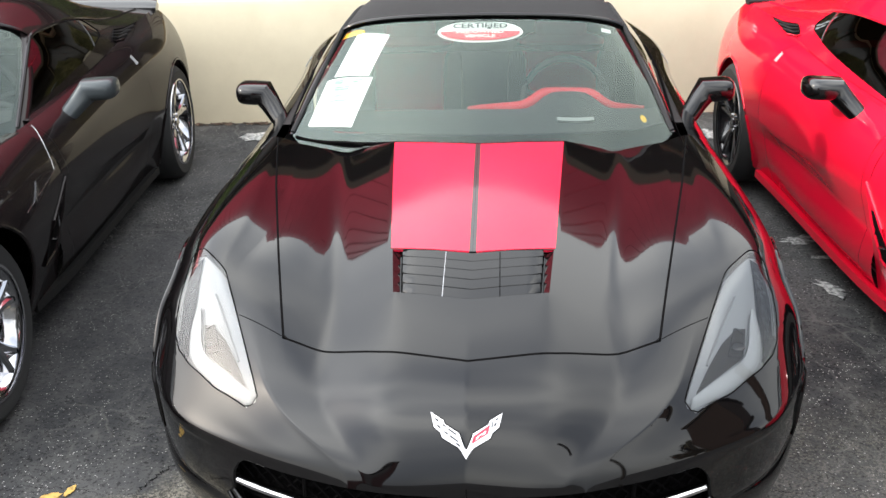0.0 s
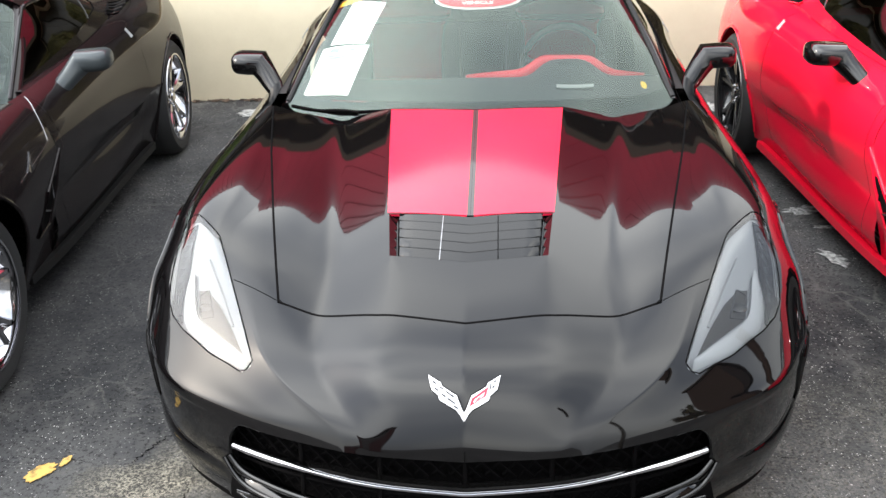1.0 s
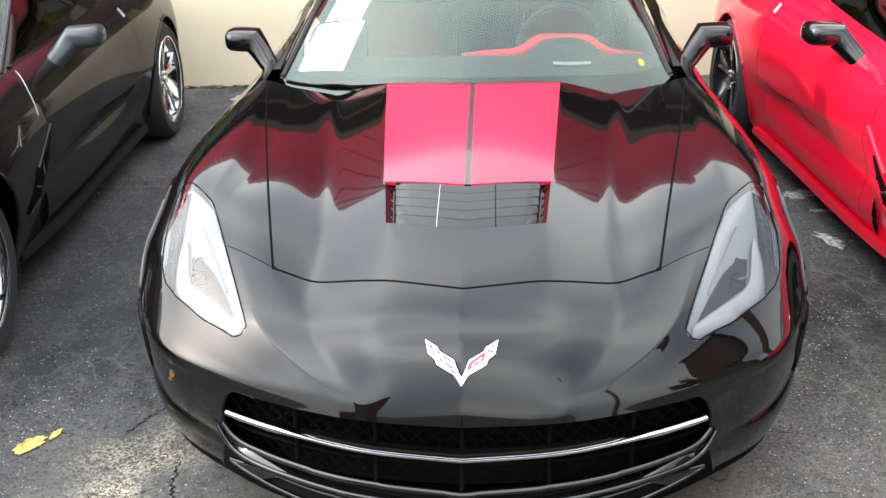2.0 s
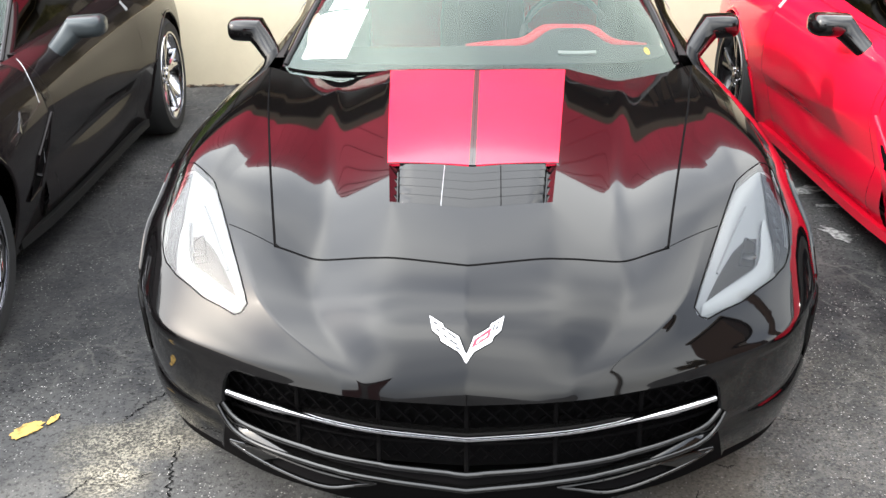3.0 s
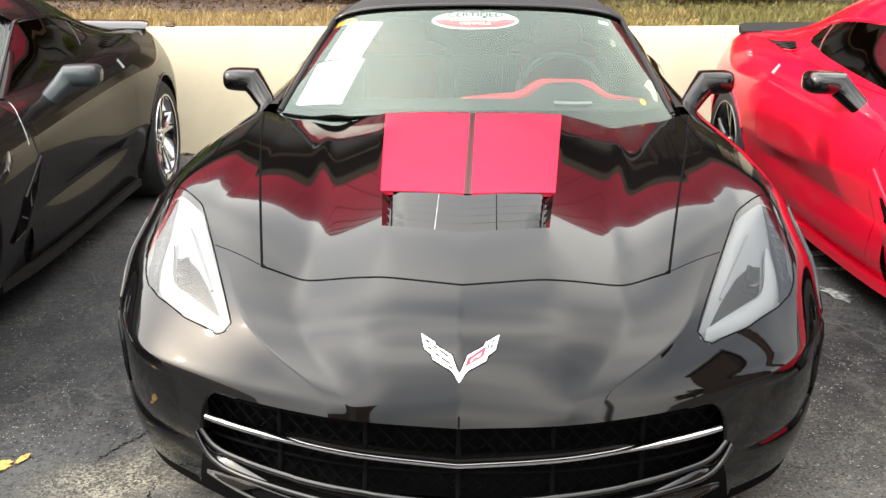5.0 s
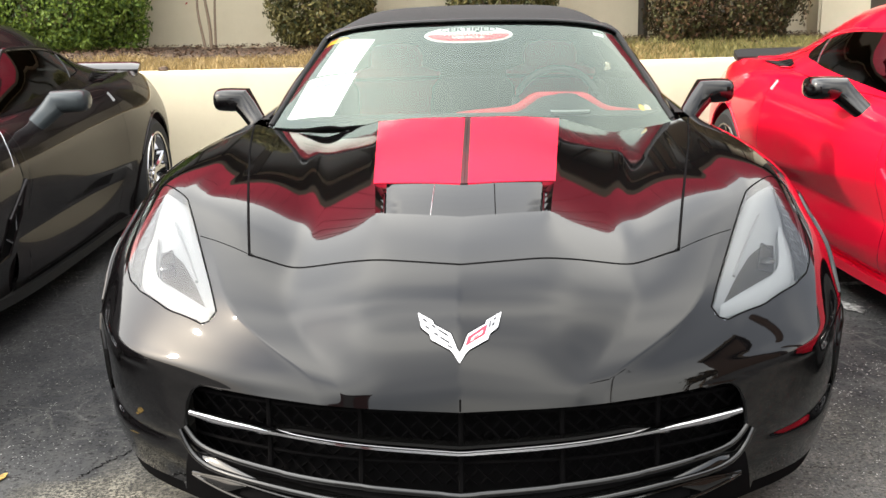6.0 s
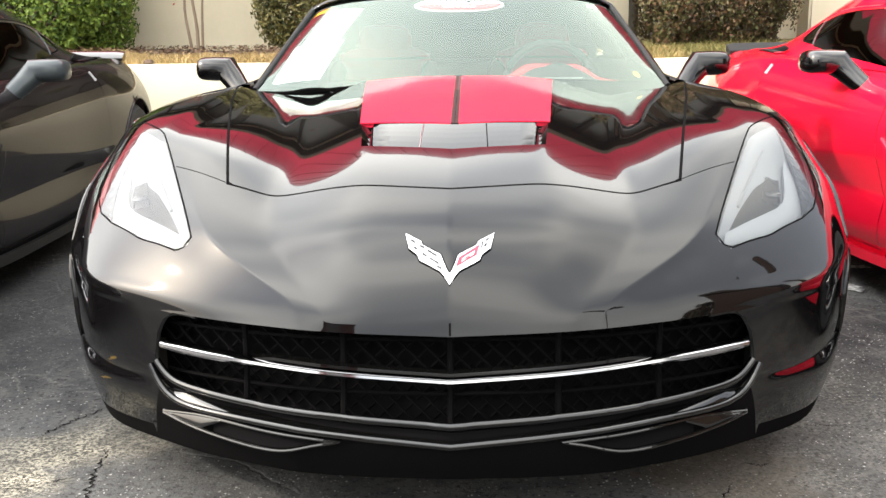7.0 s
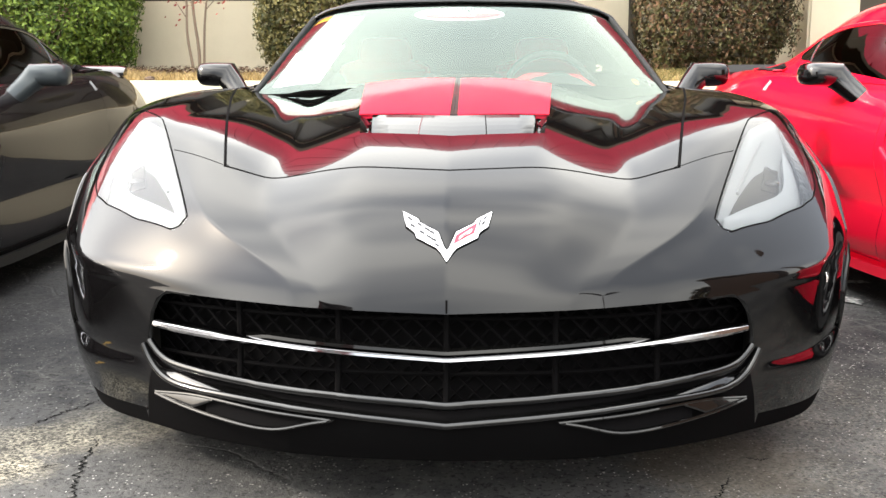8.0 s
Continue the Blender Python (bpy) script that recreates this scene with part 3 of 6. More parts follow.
def clip_sheet(nv, nu):
    """Front clip and fascia as one skin, creased along ridge and wing line, with a folded valley and a round nose."""
    low = nose_rows()
    steps = np.linspace(0, len(low) + len(CLIP) - 1, nv)
    lip = int(round(len(low) * (nv - 1) / (len(low) + len(CLIP) - 1)))
    top = np.array(CLIP, float)
    front = spline(np.concatenate([np.array(low), top[:, :9]]), steps)
    flankward = spline(top[:, 9:], steps[lip:] - len(low))

    def across(rows, last):
        cols = rows.swapaxes(0, 1)
        runs = []
        for a, b in ((0, 2), (2, 3), (3, 4), (4, last)):
            run = spline(cols[a : b + 1], round(nu * (b - a) / 10) + 1)
            runs.append(run if not runs else run[1:])
        g = np.concatenate(runs).swapaxes(0, 1)
        ridge, valley = round(nu * 2 / 10), round(nu * 3 / 10)
        c = np.arange(g.shape[1])[None, :]
        # the wing climbs steeply out of the valley and rolls over
        climb = np.clip((c - valley) / (nu * .1), 0, 1) * (c <= valley + nu * .1)
        g[:, :, 2] += 4 * climb * (1 - climb) * np.interp(g[:, :, 1], (.20, .34, .50, .85, 1.2, 1.6), (0, .003, .010, .010, .006, 0))
        near = np.exp(-(((c - valley) / (nu * .045)) ** 4)) * np.ones(g.shape[:2])
        nose = np.exp(-(((c - ridge) / (nu * .075)) ** 4)) * np.clip((.52 - g[:, :, 1]) / .25, 0, 1)
        for step in range(34):
            h = g.copy()
            h[:, 1:-1] = (g[:, :-2] + 2 * g[:, 1:-1] + g[:, 2:]) / 4
            w = (np.maximum(near, nose) if step < 4 else nose)[..., None]
            g = g * (1 - w) + h * w
        return g

    upper = across(np.concatenate([front[lip:], flankward], 1), 10)
    lower = across(front[:lip], 8)
    bm = bmesh.new()
    v = [[bm.verts.new(c) for c in row] for row in lower] + [[bm.verts.new(c) for c in row] for row in upper]
    for r, q in zip(v, v[1:]):
        for i in range(min(len(r), len(q)) - 1):
            bm.faces.new((r[i], r[i + 1], q[i + 1], q[i]))
    return bm


# flank: belt, shoulder, waist, edge, hollow, flare, sill
DOOR_FRONT = [(.775, 1.69, .829), (.862, 1.71, .783), (.915, 1.72, .67), (.908, 1.72, .56), (.855, 1.72, .40), (.858, 1.72, .27), (.815, 1.72, .17)]
DOOR_MID = [(.792, 2.15, .845), (.870, 2.15, .795), (.916, 2.15, .67), (.910, 2.15, .535), (.846, 2.15, .40), (.862, 2.15, .26), (.820, 2.15, .17)]
DOOR_BACK = [(.800, 2.75, .880), (.878, 2.75, .825), (.922, 2.75, .68), (.913, 2.75, .485), (.862, 2.75, .41), (.872, 2.75, .28), (.830, 2.75, .17)]
HAUNCH_FRONT = [(.785, 3.15, .908), (.893, 3.15, .860), (.945, 3.15, .70), (.940, 3.15, .50), (.915, 3.15, .42), (.898, 3.15, .33), (.855, 3.15, .18)]
HAUNCH_CROWN = [(.745, 3.62, .928), (.866, 3.62, .868), (.950, 3.62, .71), (.957, 3.62, .52), (.950, 3.62, .43), (.935, 3.62, .34), (.90, 3.62, .20)]
HAUNCH_BACK = [(.710, 4.10, .922), (.792, 4.10, .862), (.884, 4.10, .72), (.910, 4.10, .54), (.903, 4.10, .45), (.885, 4.10, .36), (.85, 4.10, .25)]
TAIL_LINE = [(.655, 4.40, .912), (.725, 4.40, .862), (.805, 4.40, .72), (.815, 4.40, .54), (.80, 4.40, .46), (.785, 4.40, .37), (.76, 4.40, .27)]
FLANK = [DOOR_FRONT, DOOR_MID, DOOR_BACK, HAUNCH_FRONT, HAUNCH_CROWN, HAUNCH_BACK, TAIL_LINE]
HOOD = [(-.06, .262), (0, .272), (.22, .315), (.484, .389), (.560, .72), (.668, 1.20), (.770, 1.71), (-.06, 1.75)]
LAMP = [(.528, .247), (.534, .237), (.556, .236), (.655, .308), (.747, .397), (.790, .452), (.812, .500), (.821, .56), (.822, .62), (.816, .705), (.802, .738), (.774, .722), (.687, .612)]
VENT = [(-.06, .490), (.210, .534), (.232, .748), (-.06, .724)]


FRONT_ROWS = spline(np.array(BUMPER), 40)
FRONT_LINES = [spline(r, 60) for r in FRONT_ROWS]


def curve_front(x, z):
    """How far back the bumper's front lies at a place across."""
    k = int(np.argmin(abs(FRONT_ROWS[:, 0, 2] - z)))
    line = FRONT_LINES[k]
    return float(np.interp(abs(x), line[:, 0], line[:, 1]))


def wheel(name, car, at, side, radius, rim, width, metal, spokes):
    """A tyre on a rim of twin spokes; side +1 looks towards +x."""
    hub = tagged(new(name), "", "")
    hub.parent = car
    hub.matrix_local = Matrix.Translation(at) @ (Matrix.Rotation(math.pi, 4, "Z") if side < 0 else Matrix()) @ Matrix.Rotation(0.31, 4, "X")
    w = width / 2
    part("tyre", lathe([(rim - .01, -w), (rim + .02, -w - .004), (radius - .035, -w - .006), (radius - .008, -w * .86), (radius, -w * .6), (radius, w * .6), (radius - .008, w * .86), (radius - .035, w + .006), (rim + .02, w + .004), (rim - .008, w - .006)], 56), RUBBER, hub)
    bm = bmesh.new()
    for k in (-0.55, -0.2, 0.2, 0.55):
        lathe([(radius + .0005, w * k - .004), (radius + .0015, w * k), (radius + .0005, w * k + .004)], 40, bm)
    part("tread_rib", bm, RUBBER, hub)
    bm = lathe([(rim - .02, -w), (rim - .035, -w * .5), (rim - .04, w * .3), (rim - .022, w * .85), (rim - .004, w - .004), (rim + .006, w), (rim + .004, w + .004), (rim - .006, w + .003)], 56)
    part("rim_barrel", bm, metal, hub)
    face = w - .012
    for s in range(spokes):
        a = 2 * math.pi * s / spokes
        for d in (-1, 1):
            bm = bmesh.new()
            rows = []
            for q in np.linspace(0, 1, 7):
                r = .055 + (rim - .070) * q
                ang = a + d * (0.05 + 0.135 * q ** 1.3)
                half = .020 - .007 * q + .004 * q * q
                x = face - .030 + .022 * q
                c, sn = math.cos(ang), math.sin(ang)
                rows.append([(x - .03, r * c - half * sn, r * sn + half * c), (x, r * c - half * sn, r * sn + half * c), (x + .008, r * c - half * .5 * sn, r * sn + half * .5 * c),
                             (x + .008, r * c + half * .5 * sn, r * sn - half * .5 * c), (x, r * c + half * sn, r * sn - half * c), (x - .03, r * c + half * sn, r * sn - half * c)])
            sheet(rows, bm)
            part("spoke", bm, metal, hub)
    part("hub_cap", lathe([(.0001, face - .012), (.028, face - .012), (.034, face - .02), (.062, face - .026), (.066, face - .05)], 28), metal, hub)
    for s in range(5):
        a = 2 * math.pi * (s + .5) / 5
        part("wheel_nut", lathe([(.0001, face - .014), (.009, face - .014), (.011, face - .035)], 8, None), SILVER, hub).location = (0, .046 * math.cos(a), .046 * math.sin(a))
    part("brake_disc", lathe([(.07, -.02), (.17, -.02), (.17, .006), (.07, .006)], 40), SILVER, hub)
    bm = block((.06, .09, .2), (.0, .0, .14), .015)
    part("brake_caliper", bm, CALIPER, hub, "red brake caliper")
    return hub


def box_tube(stations, n=40, q=.7):
    """A rounded box drawn through stations: centre, way, half height, half depth."""
    bm, rings = bmesh.new(), []
    for c, way, hz, hy, *soft in stations:
        power = soft[0] if soft else q
        t = Vector(way).normalized()
        s = Vector((0, 1, 0))
        u = t.cross(s).normalized()
        ring = []
        for k in range(n):
            g = 2 * math.pi * (k + .5) / n
            cs, sn = math.cos(g), math.sin(g)
            ring.append(bm.verts.new(Vector(c) + s * hy * math.copysign(abs(cs) ** power, cs) + u * hz * math.copysign(abs(sn) ** power, sn)))
        rings.append(ring)
    for a, b in zip(rings, rings[1:]):
        for k in range(n):
            bm.faces.new((a[k], a[(k + 1) % n], b[(k + 1) % n], b[k]))
    bm.faces.new(rings[0])
    bm.faces.new(rings[-1][::-1])
    return bm


def door_mirror(car, side, shell):
    """A straight slanting arm on a foot, an elbow and a flat-topped housing with its glass behind."""
    foot, elbow, end = Vector((.808, 2.050, .748)), Vector((.926, 2.178, .882)), Vector((1.046, 2.200, .884))
    up, out = (elbow - foot).normalized(), (end - elbow).normalized()
    bend = Vector((math.cos(.49), 0, math.sin(.49)))
    put = flipped if side < 0 else (lambda b: b)
    holder = tagged(new("door_mirror"), "", "")
    holder.parent = car
    base = [(foot.lerp(elbow, f), up, .033, .042, 1.0) for f in (0, .12, .20)]
    part("mirror_foot", put(box_tube(base)), shell, holder, "", True, 60)
    arm = [(foot.lerp(elbow, f), up, .032 + .016 * f, .044 + .013 * f, 1.0 - .15 * f) for f in (.215, .225, .5, .76)]
    arm += [(elbow, bend, .0515, .070)]
    arm += [(elbow.lerp(end, f), out, h, d) for f, h, d in ((.32, .047, .078), (.60, .046, .080), (.78, .0445, .076), (.88, .039, .067), (.95, .030, .050), (.985, .018, .030), (1.0, .006, .010))]
    part("housing", put(box_tube(arm)), shell, holder, "", True, 24)
    face = block((.066, .006, .056), (.962, 2.250, .882), .002, Matrix.Rotation(.25, 4, "Z"))
    part("mirror_glass", put(face), CHROME, holder)
    return holder


def headlight(car, side, lens_bm, skin):
    """Clear lens over a satin bowl: a broad white hooked light pipe, a dark projector bay and a row of small cups."""
    lamp = tagged(new("headlight"), "clear headlight with a white hooked light pipe")
    lamp.parent = car
    put = flipped if side < 0 else (lambda b: b)
    bowl = copied(lens_bm)
    for v in bowl.verts:
        v.co.z -= .026
    wall = bmesh.new()
    for e in [e for e in lens_bm.edges if len(e.link_faces) == 1]:
        a, b = e.verts[0].co, e.verts[1].co
        wall.faces.new([wall.verts.new(c) for c in (a, b, b - Vector((0, 0, .028)), a - Vector((0, 0, .028)))])
    part("lens", put(copied(lens_bm)), LENS, lamp, "clear lens", True, 60)
    part("bowl", put(bowl), LAMPGREY, lamp, "satin grey reflector bowl", True, 60)
    part("bezel", put(wall), LAMPDARK, lamp)

    def on(x, y, drop):
        p = skin.down(x, y)
        return Vector((x, y, (p.z if p else .6) - drop))

    outer = spline([(.546, .249), (.600, .283), (.655, .322), (.708, .372), (.745, .418), (.760, .462), (.763, .500), (.755, .535)], 36)
    inner = spline([(.553, .268), (.598, .308), (.640, .346), (.680, .382), (.707, .416), (.722, .458), (.731, .497), (.744, .535)], 36)
    rows = []
    for a, b in zip(outer, inner):
        q = [a * (1 - f) + b * f for f in (0, .12, .5, .88, 1)]
        rows.append([on(*c, d) for c, d in zip(q, (.020, .0075, .005, .0075, .022))])
    part("light_pipe", put(sheet(rows)), LEDPIPE, lamp, "frosted white light pipe", True, 60)
    bay = [(.562, .284), (.640, .354), (.700, .410), (.716, .455), (.722, .488), (.694, .474), (.650, .425), (.602, .352)]
    part("projector_bay", put(laid(bay, lambda x, y: on(x, y, .0225), 3)), REFLECTOR, lamp, "dark projector bay", True, 80)
    eye = on(.690, .436, .024)
    ball = bmesh.new()
    bmesh.ops.create_uvsphere(ball, u_segments=20, v_segments=12, radius=.022)
    for v in ball.verts:
        v.co = Vector((v.co.x, v.co.y * 1.15, v.co.z * .4)) + eye
    part("projector", put(ball), PROJECTOR, lamp, "dark glassy projector")
    cup = along([(.662, .398, 0), (.702, .412, 0), (.716, .470, 0), (.690, .474, 0), (.662, .398, 0)], 28)[:-1]
    part("projector_ring", put(tube([on(p.x, p.y, .019) for p in cup], .0022, 6, True)), LAMPDARK, lamp)
    fold = [on(.600 + .105 * f, .356 + .200 * f, .020) for f in np.linspace(0, 1, 12)]
    part("bowl_rib", put(tube(fold, .0035, 6)), LAMPGREY, lamp)
    # smoked side of the bowl, outside the light pipe
    rows = []
    for y in np.linspace(.432, .712, 15):
        xi = np.interp(y, (.43, .46, .50, .535, .60, .71), (.757, .765, .768, .762, .768, .776))
        xo = np.interp(y, (.43, .452, .50, .56, .62, .705), (.772, .788, .810, .819, .820, .814))
        rows.append([on(xi + (xo - xi) * f, y, .0215) for f in np.linspace(0, 1, 5)])
    part("side_reflector", put(sheet(rows)), SMOKED, lamp, "smoked chrome side of the bowl")
    for i in range(7):
        y0 = .452 + .034 * i
        rows = []
        for f in np.linspace(0, 1, 4):
            y = y0 + .033 * f
            xi = np.interp(y, (.45, .50, .54, .60, .69), (.768, .772, .770, .772, .776))
            xo = np.interp(y, (.45, .50, .60, .69), (.786, .802, .806, .802))
            deep = .016 + .008 * f
            rows.append([on(xi + (xo - xi) * g, y, deep + d) for g, d in ((0, .008), (.08, 0), (.5, -.002), (.92, 0), (1, .008))])
        rows.insert(0, [p + Vector((0, -.0005, -.012)) for p in rows[0]])
        part("marker_cell", put(sheet(rows)), CUPCHROME, lamp)
    for d in (.006, .011):
        edge = [on(np.interp(y, (.50, .60, .70), (.812, .821, .816)) - d, y, .002 + d * .3) for y in np.linspace(.505, .70, 14)]
        part("lens_rib", put(tube(edge, .0010, 5)), LAMPGREY, lamp)
    return lamp


def car(name, label, body, at, turn, soft_top, mirror_shell, rim_metal, dressed):
    """One car, nose at its own origin, looking towards -y."""
    root = thing(name, label, "car", "parked sports cars")

    # front clip
    clip = clip_sheet(181, 130)
    round_hole(clip, FRONT_AXLE, AXLE_Z, .362, .70)
    skin = Skin([clip])
    ring_out, ring_in = grow(HOOD, .0032), grow(HOOD, -.0032)
    carve(clip, ring_out, "z", lambda c: c.z > .55)
    hood_faces = carve(clip, ring_in, "z", lambda c: c.z > .55)
    hood = taken(clip, hood_faces)
    gap = [f for f in clip.faces if inside(f.calc_center_median(), ring_out, "z") and f.calc_center_median().z > .55]
    bmesh.ops.delete(clip, geom=gap, context="FACES")
    lens = taken(clip, carve(clip, LAMP, "z", lambda c: c.z > .47))
    vent_faces = carve(hood, VENT, "z")
    bmesh.ops.delete(hood, geom=vent_faces, context="FACES")
    # wing and nose part at a fine line that runs out from the hood's corner
    cut = [(.484, .389), (.96, .64)]
    no = Vector((cut[1][1] - cut[0][1], cut[0][0] - cut[1][0], 0))
    co = Vector((*cut[0], 0))
    bmesh.ops.bisect_plane(clip, geom=clip.verts[:] + clip.edges[:] + clip.faces[:], plane_co=co, plane_no=no)
    wing = taken(clip, [f for f in clip.faces if f.calc_center_median().x > .484 and (f.calc_center_median() - co).dot(no) < 0])
    # the grille's mouth and the dark air dam are cut from the fascia
    mouth = [(-.06, .4195), (-.06, .248), (0, .248), (.30, .262), (.53, .280), (.592, .305), (.604, .335), (.594, .388), (.578, .419), (.553, .4365)]
    bmesh.ops.delete(clip, geom=carve(clip, mouth, "y", lambda c: c.x < .75 and c.y < .4 and c.z < .47), context="FACES")
    low = lambda c: c.y < .62 and c.z < .30
    dam = taken(clip, carve(clip, [(-.06, .275), (-.06, .05), (.665, .05), (.600, .275)], "y", low))
    skirt = taken(clip, carve(clip, [(.640, .05), (.96, .05), (.96, .135), (.640, .165)], "y", low))
    part("front_bumper", mirrored(clip), body, root, "", True, 50)
    part("air_dam", mirrored(dam), SEAM, root, "matte black air dam")
    other_skirt = flipped(copied(skirt))
    part("skirt", skirt, SEAM, root, "matte black skirt")
    part("skirt", other_skirt, SEAM, root, "matte black skirt")
    left_wing = copied(wing)
    part("front_wing", wing, body, root, "", True, 50)
    part("front_wing", flipped(left_wing), body, root, "", True, 50)
    part("hood", mirrored(hood), body, root, "", True, 50)
    for side in (1, -1):
        headlight(root, side, lens, skin)
    lens.free()

    # black seams round hood and lamps
    line = along([(x, y, 0) for x, y in HOOD[1:7]], 70)
    pts = [skin.down(p.x, p.y, -.004) for p in line]
    pts = [p for p in pts if p]
    part("hood_seam", tube(pts, .0046, 6), SEAM, root)
    part("hood_seam", flipped(tube(pts, .0046, 6)), SEAM, root)
    line = along([(x, y, 0) for x, y in LAMP + LAMP[:1]], 60)[:-1]
    pts = [p for p in (skin.down(q.x, q.y, -.0005) for q in line) if p]
    part("lamp_seal", tube(pts, .0021, 6, True), SEAM, root)
    part("lamp_seal", flipped(tube(pts, .0021, 6, True)), SEAM, root)

    pts = [p for p in (skin.down(.49 + .125 * f, .394 + .066 * f, -.0004) for f in np.linspace(0, 1, 9)) if p]
    part("nose_seam", tube(pts, .0014, 5), SEAM, root)
    part("nose_seam", flipped(tube(pts, .0014, 5)), SEAM, root)

    # hood vent: a dark well with louvres
    well = bmesh.new()
    base = [skin.down(x, y) - Vector((0, 0, .035)) for x, y in ((0, .492), (.209, .536), (.230, .745), (0, .735))]
    q = [well.verts.new(p) for p in base]
    well.faces.new(q)
    part("vent_well", mirrored(well), MATTE, root)
    for i in range(5):
        y0 = .508 + .0450 * i
        half = .186 + .0040 * i
        rows = []
        for x in np.concatenate(([-half], np.linspace(-half + .016, half - .016, 15), [half])):
            dy = .030 * abs(x) / half
            z0, z1 = skin.down(abs(x), y0 + dy).z, skin.down(abs(x), y0 + dy + .034).z
            notch = max(0, (abs(x) - half + .016) / .016)
            dy += .013 * notch
            dip = .004 * notch
            rows.append([(x, y0 + dy + .003, z0 - .016 - dip), (x, y0 + dy, z0 - .0062 - dip), (x, y0 + dy + .001, z0 - .0044 - dip), (x, y0 + .034 + .030 * abs(x) / half, z1 - .0003), (x, y0 + .0345 + .030 * abs(x) / half, z1 - .012)])
        part("vent_louvre", sheet(rows), body, root)
    for side in (1, -1):
        rows = []
        for f in np.linspace(0, 1, 8):
            y = .536 + f * .208
            xo, xi = .2125 + .0215 * f, .191 + .0165 * f
            rows.append([skin.down(xo, y, -.0005), Vector((xi, y, skin.down(xi, y).z - .0160)), Vector((xi - .001, y, skin.down(xi, y).z - .03))])
        bm = sheet(rows)
        part("vent_cheek", flipped(bm) if side < 0 else bm, body, root)
        bm = tube([skin.down(.191 + .0165 * f, .536 + f * .208, -.0150) for f in np.linspace(0, 1, 8)], .0018, 6)
        part("vent_edge", flipped(bm) if side < 0 else bm, body, root)
    for x, rib in ((-.076, SILVER), (.078, SEAM)):
        bm = bmesh.new()
        tube([Vector((x, y, skin.down(abs(x), y).z - .0012)) for y in (.510, .58, .66, .73)], .0013, 6, False, bm)
        part("vent_rib", bm, rib, root)

    # grille: black box, diamond mesh, dividers, chrome bar
    grille = tagged(new("grille"), "black diamond-mesh grille with a chrome bar")
    grille.parent = root
    xs = np.linspace(-.61, .61, 61)
    back_rows = [[(x, curve_front(x, z) + .085, z) for x in xs] for z in np.linspace(.225, .455, 6)]
    part("grille_backing", sheet(back_rows), SEAM, grille)
    roof_rows = [[(x, curve_front(x, z) + d, z) for x in xs] for d, z in ((.012, .436), (.09, .430))]
    part("grille_lintel", sheet(roof_rows), MATTE, grille)
    for deep, low, high, step, thick, slant in ((.052, .345, .437, .042, .0034, 1.0), (.074, .245, .345, .036, .0026, 1.1)):
        bm = bmesh.new()
        for i in range(-30, 31):
            for lean in (-1, 1):
                run = []
                for k in range(5):
                    z = low + (high - low) * k / 4
                    x = i * step + lean * (z - .34) * slant
                    if abs(x) > .60:
                        continue
                    run.append((x, curve_front(x, z) + deep + .004 * lean, z))
                if len(run) > 1:
                    tube(run, thick, 5, False, bm)
        part("grille_mesh", bm, SEAM, grille)
    for x in (-.405, -.205, 0, .205, .405):
        pts = [(x, curve_front(x, z) + .04, z) for z in np.linspace(.24, .435, 5)]
        part("grille_divider", tube(pts, .006, 6), SEAM, grille)
    for z in (.300, .402):
        pts = [(x, curve_front(x, z) + .045, z) for x in np.linspace(-.59, .59, 41)]
        part("grille_divider", tube(pts, .004, 6), SEAM, grille)
    for side in (1, -1):
        rim = spline([(.50, .4345), (.553, .4355), (.579, .418), (.595, .388), (.603, .345), (.600, .315)], 24)
        bm = tube([Vector((x, curve_front(x, z) + .006, z)) for x, z in rim], .0065, 8)
        part("grille_surround", flipped(bm) if side < 0 else bm, MATTE, grille)
    xs = np.concatenate([np.linspace(-.580, -.004, 50), np.linspace(.004, .580, 50)])
    zbar = lambda x: .337 + .055 * abs(x)
    path = [(x, curve_front(x, .345) - .002, zbar(x)) for x in xs]
    fat = [np.interp(abs(x), (0, .35, .40, .44, .54, .58), (.50, .52, .62, .76, .78, .60)) for x in xs]
    prof = [(.0, -.013), (.008, -.011), (.012, -.003), (.011, .006), (.004, .012), (-.012, .012), (-.012, -.013)]
    part("chrome_bar", swept(path, prof, None, fat), CHROME, grille, "polished chrome grille bar")
    inner = [p for p in path if abs(p[0]) < .41]
    part("bar_cap", swept([(x, y + .004, z + .0110 - .014 * max(0, (abs(x) - .34) / .07)) for x, y, z in inner], [(.0, -.004), (.008, -.002), (.007, .004), (-.012, .006), (-.012, -.004)]), GLOSS, grille)

    # lower trims: blades under the mouth, hooked up at their ends
    def blade(stations, r, ahead, flat=1.0):
        way = spline([(x, z) for x, z in stations], 60)
        pts = [Vector((x, curve_front(x, max(.2, z)) - ahead, z)) for x, z in way]
        full = [Vector((-p.x, p.y, p.z)) for p in pts[::-1]][:-1] + pts
        return tube(full, r, 10, False, None, flat)

    part("lower_trim", blade([(0, .259), (.13, .266), (.26, .273), (.39, .279), (.50, .287), (.565, .299), (.600, .330)], .0076, .004), GLOSS, root, "gloss black trim blade")
    part("lip_trim", blade([(0, .224), (.15, .235), (.30, .245), (.43, .250), (.54, .254), (.592, .283), (.615, .322)], .0066, .010), GLOSS, root, "gloss black lip blade")
    shelf_xs = np.linspace(-.575, .575, 81)
    shelf_z = np.interp(abs(shelf_xs), (0, .15, .30, .43, .54, .575), (.2285, .2395, .2495, .2545, .2585, .270))
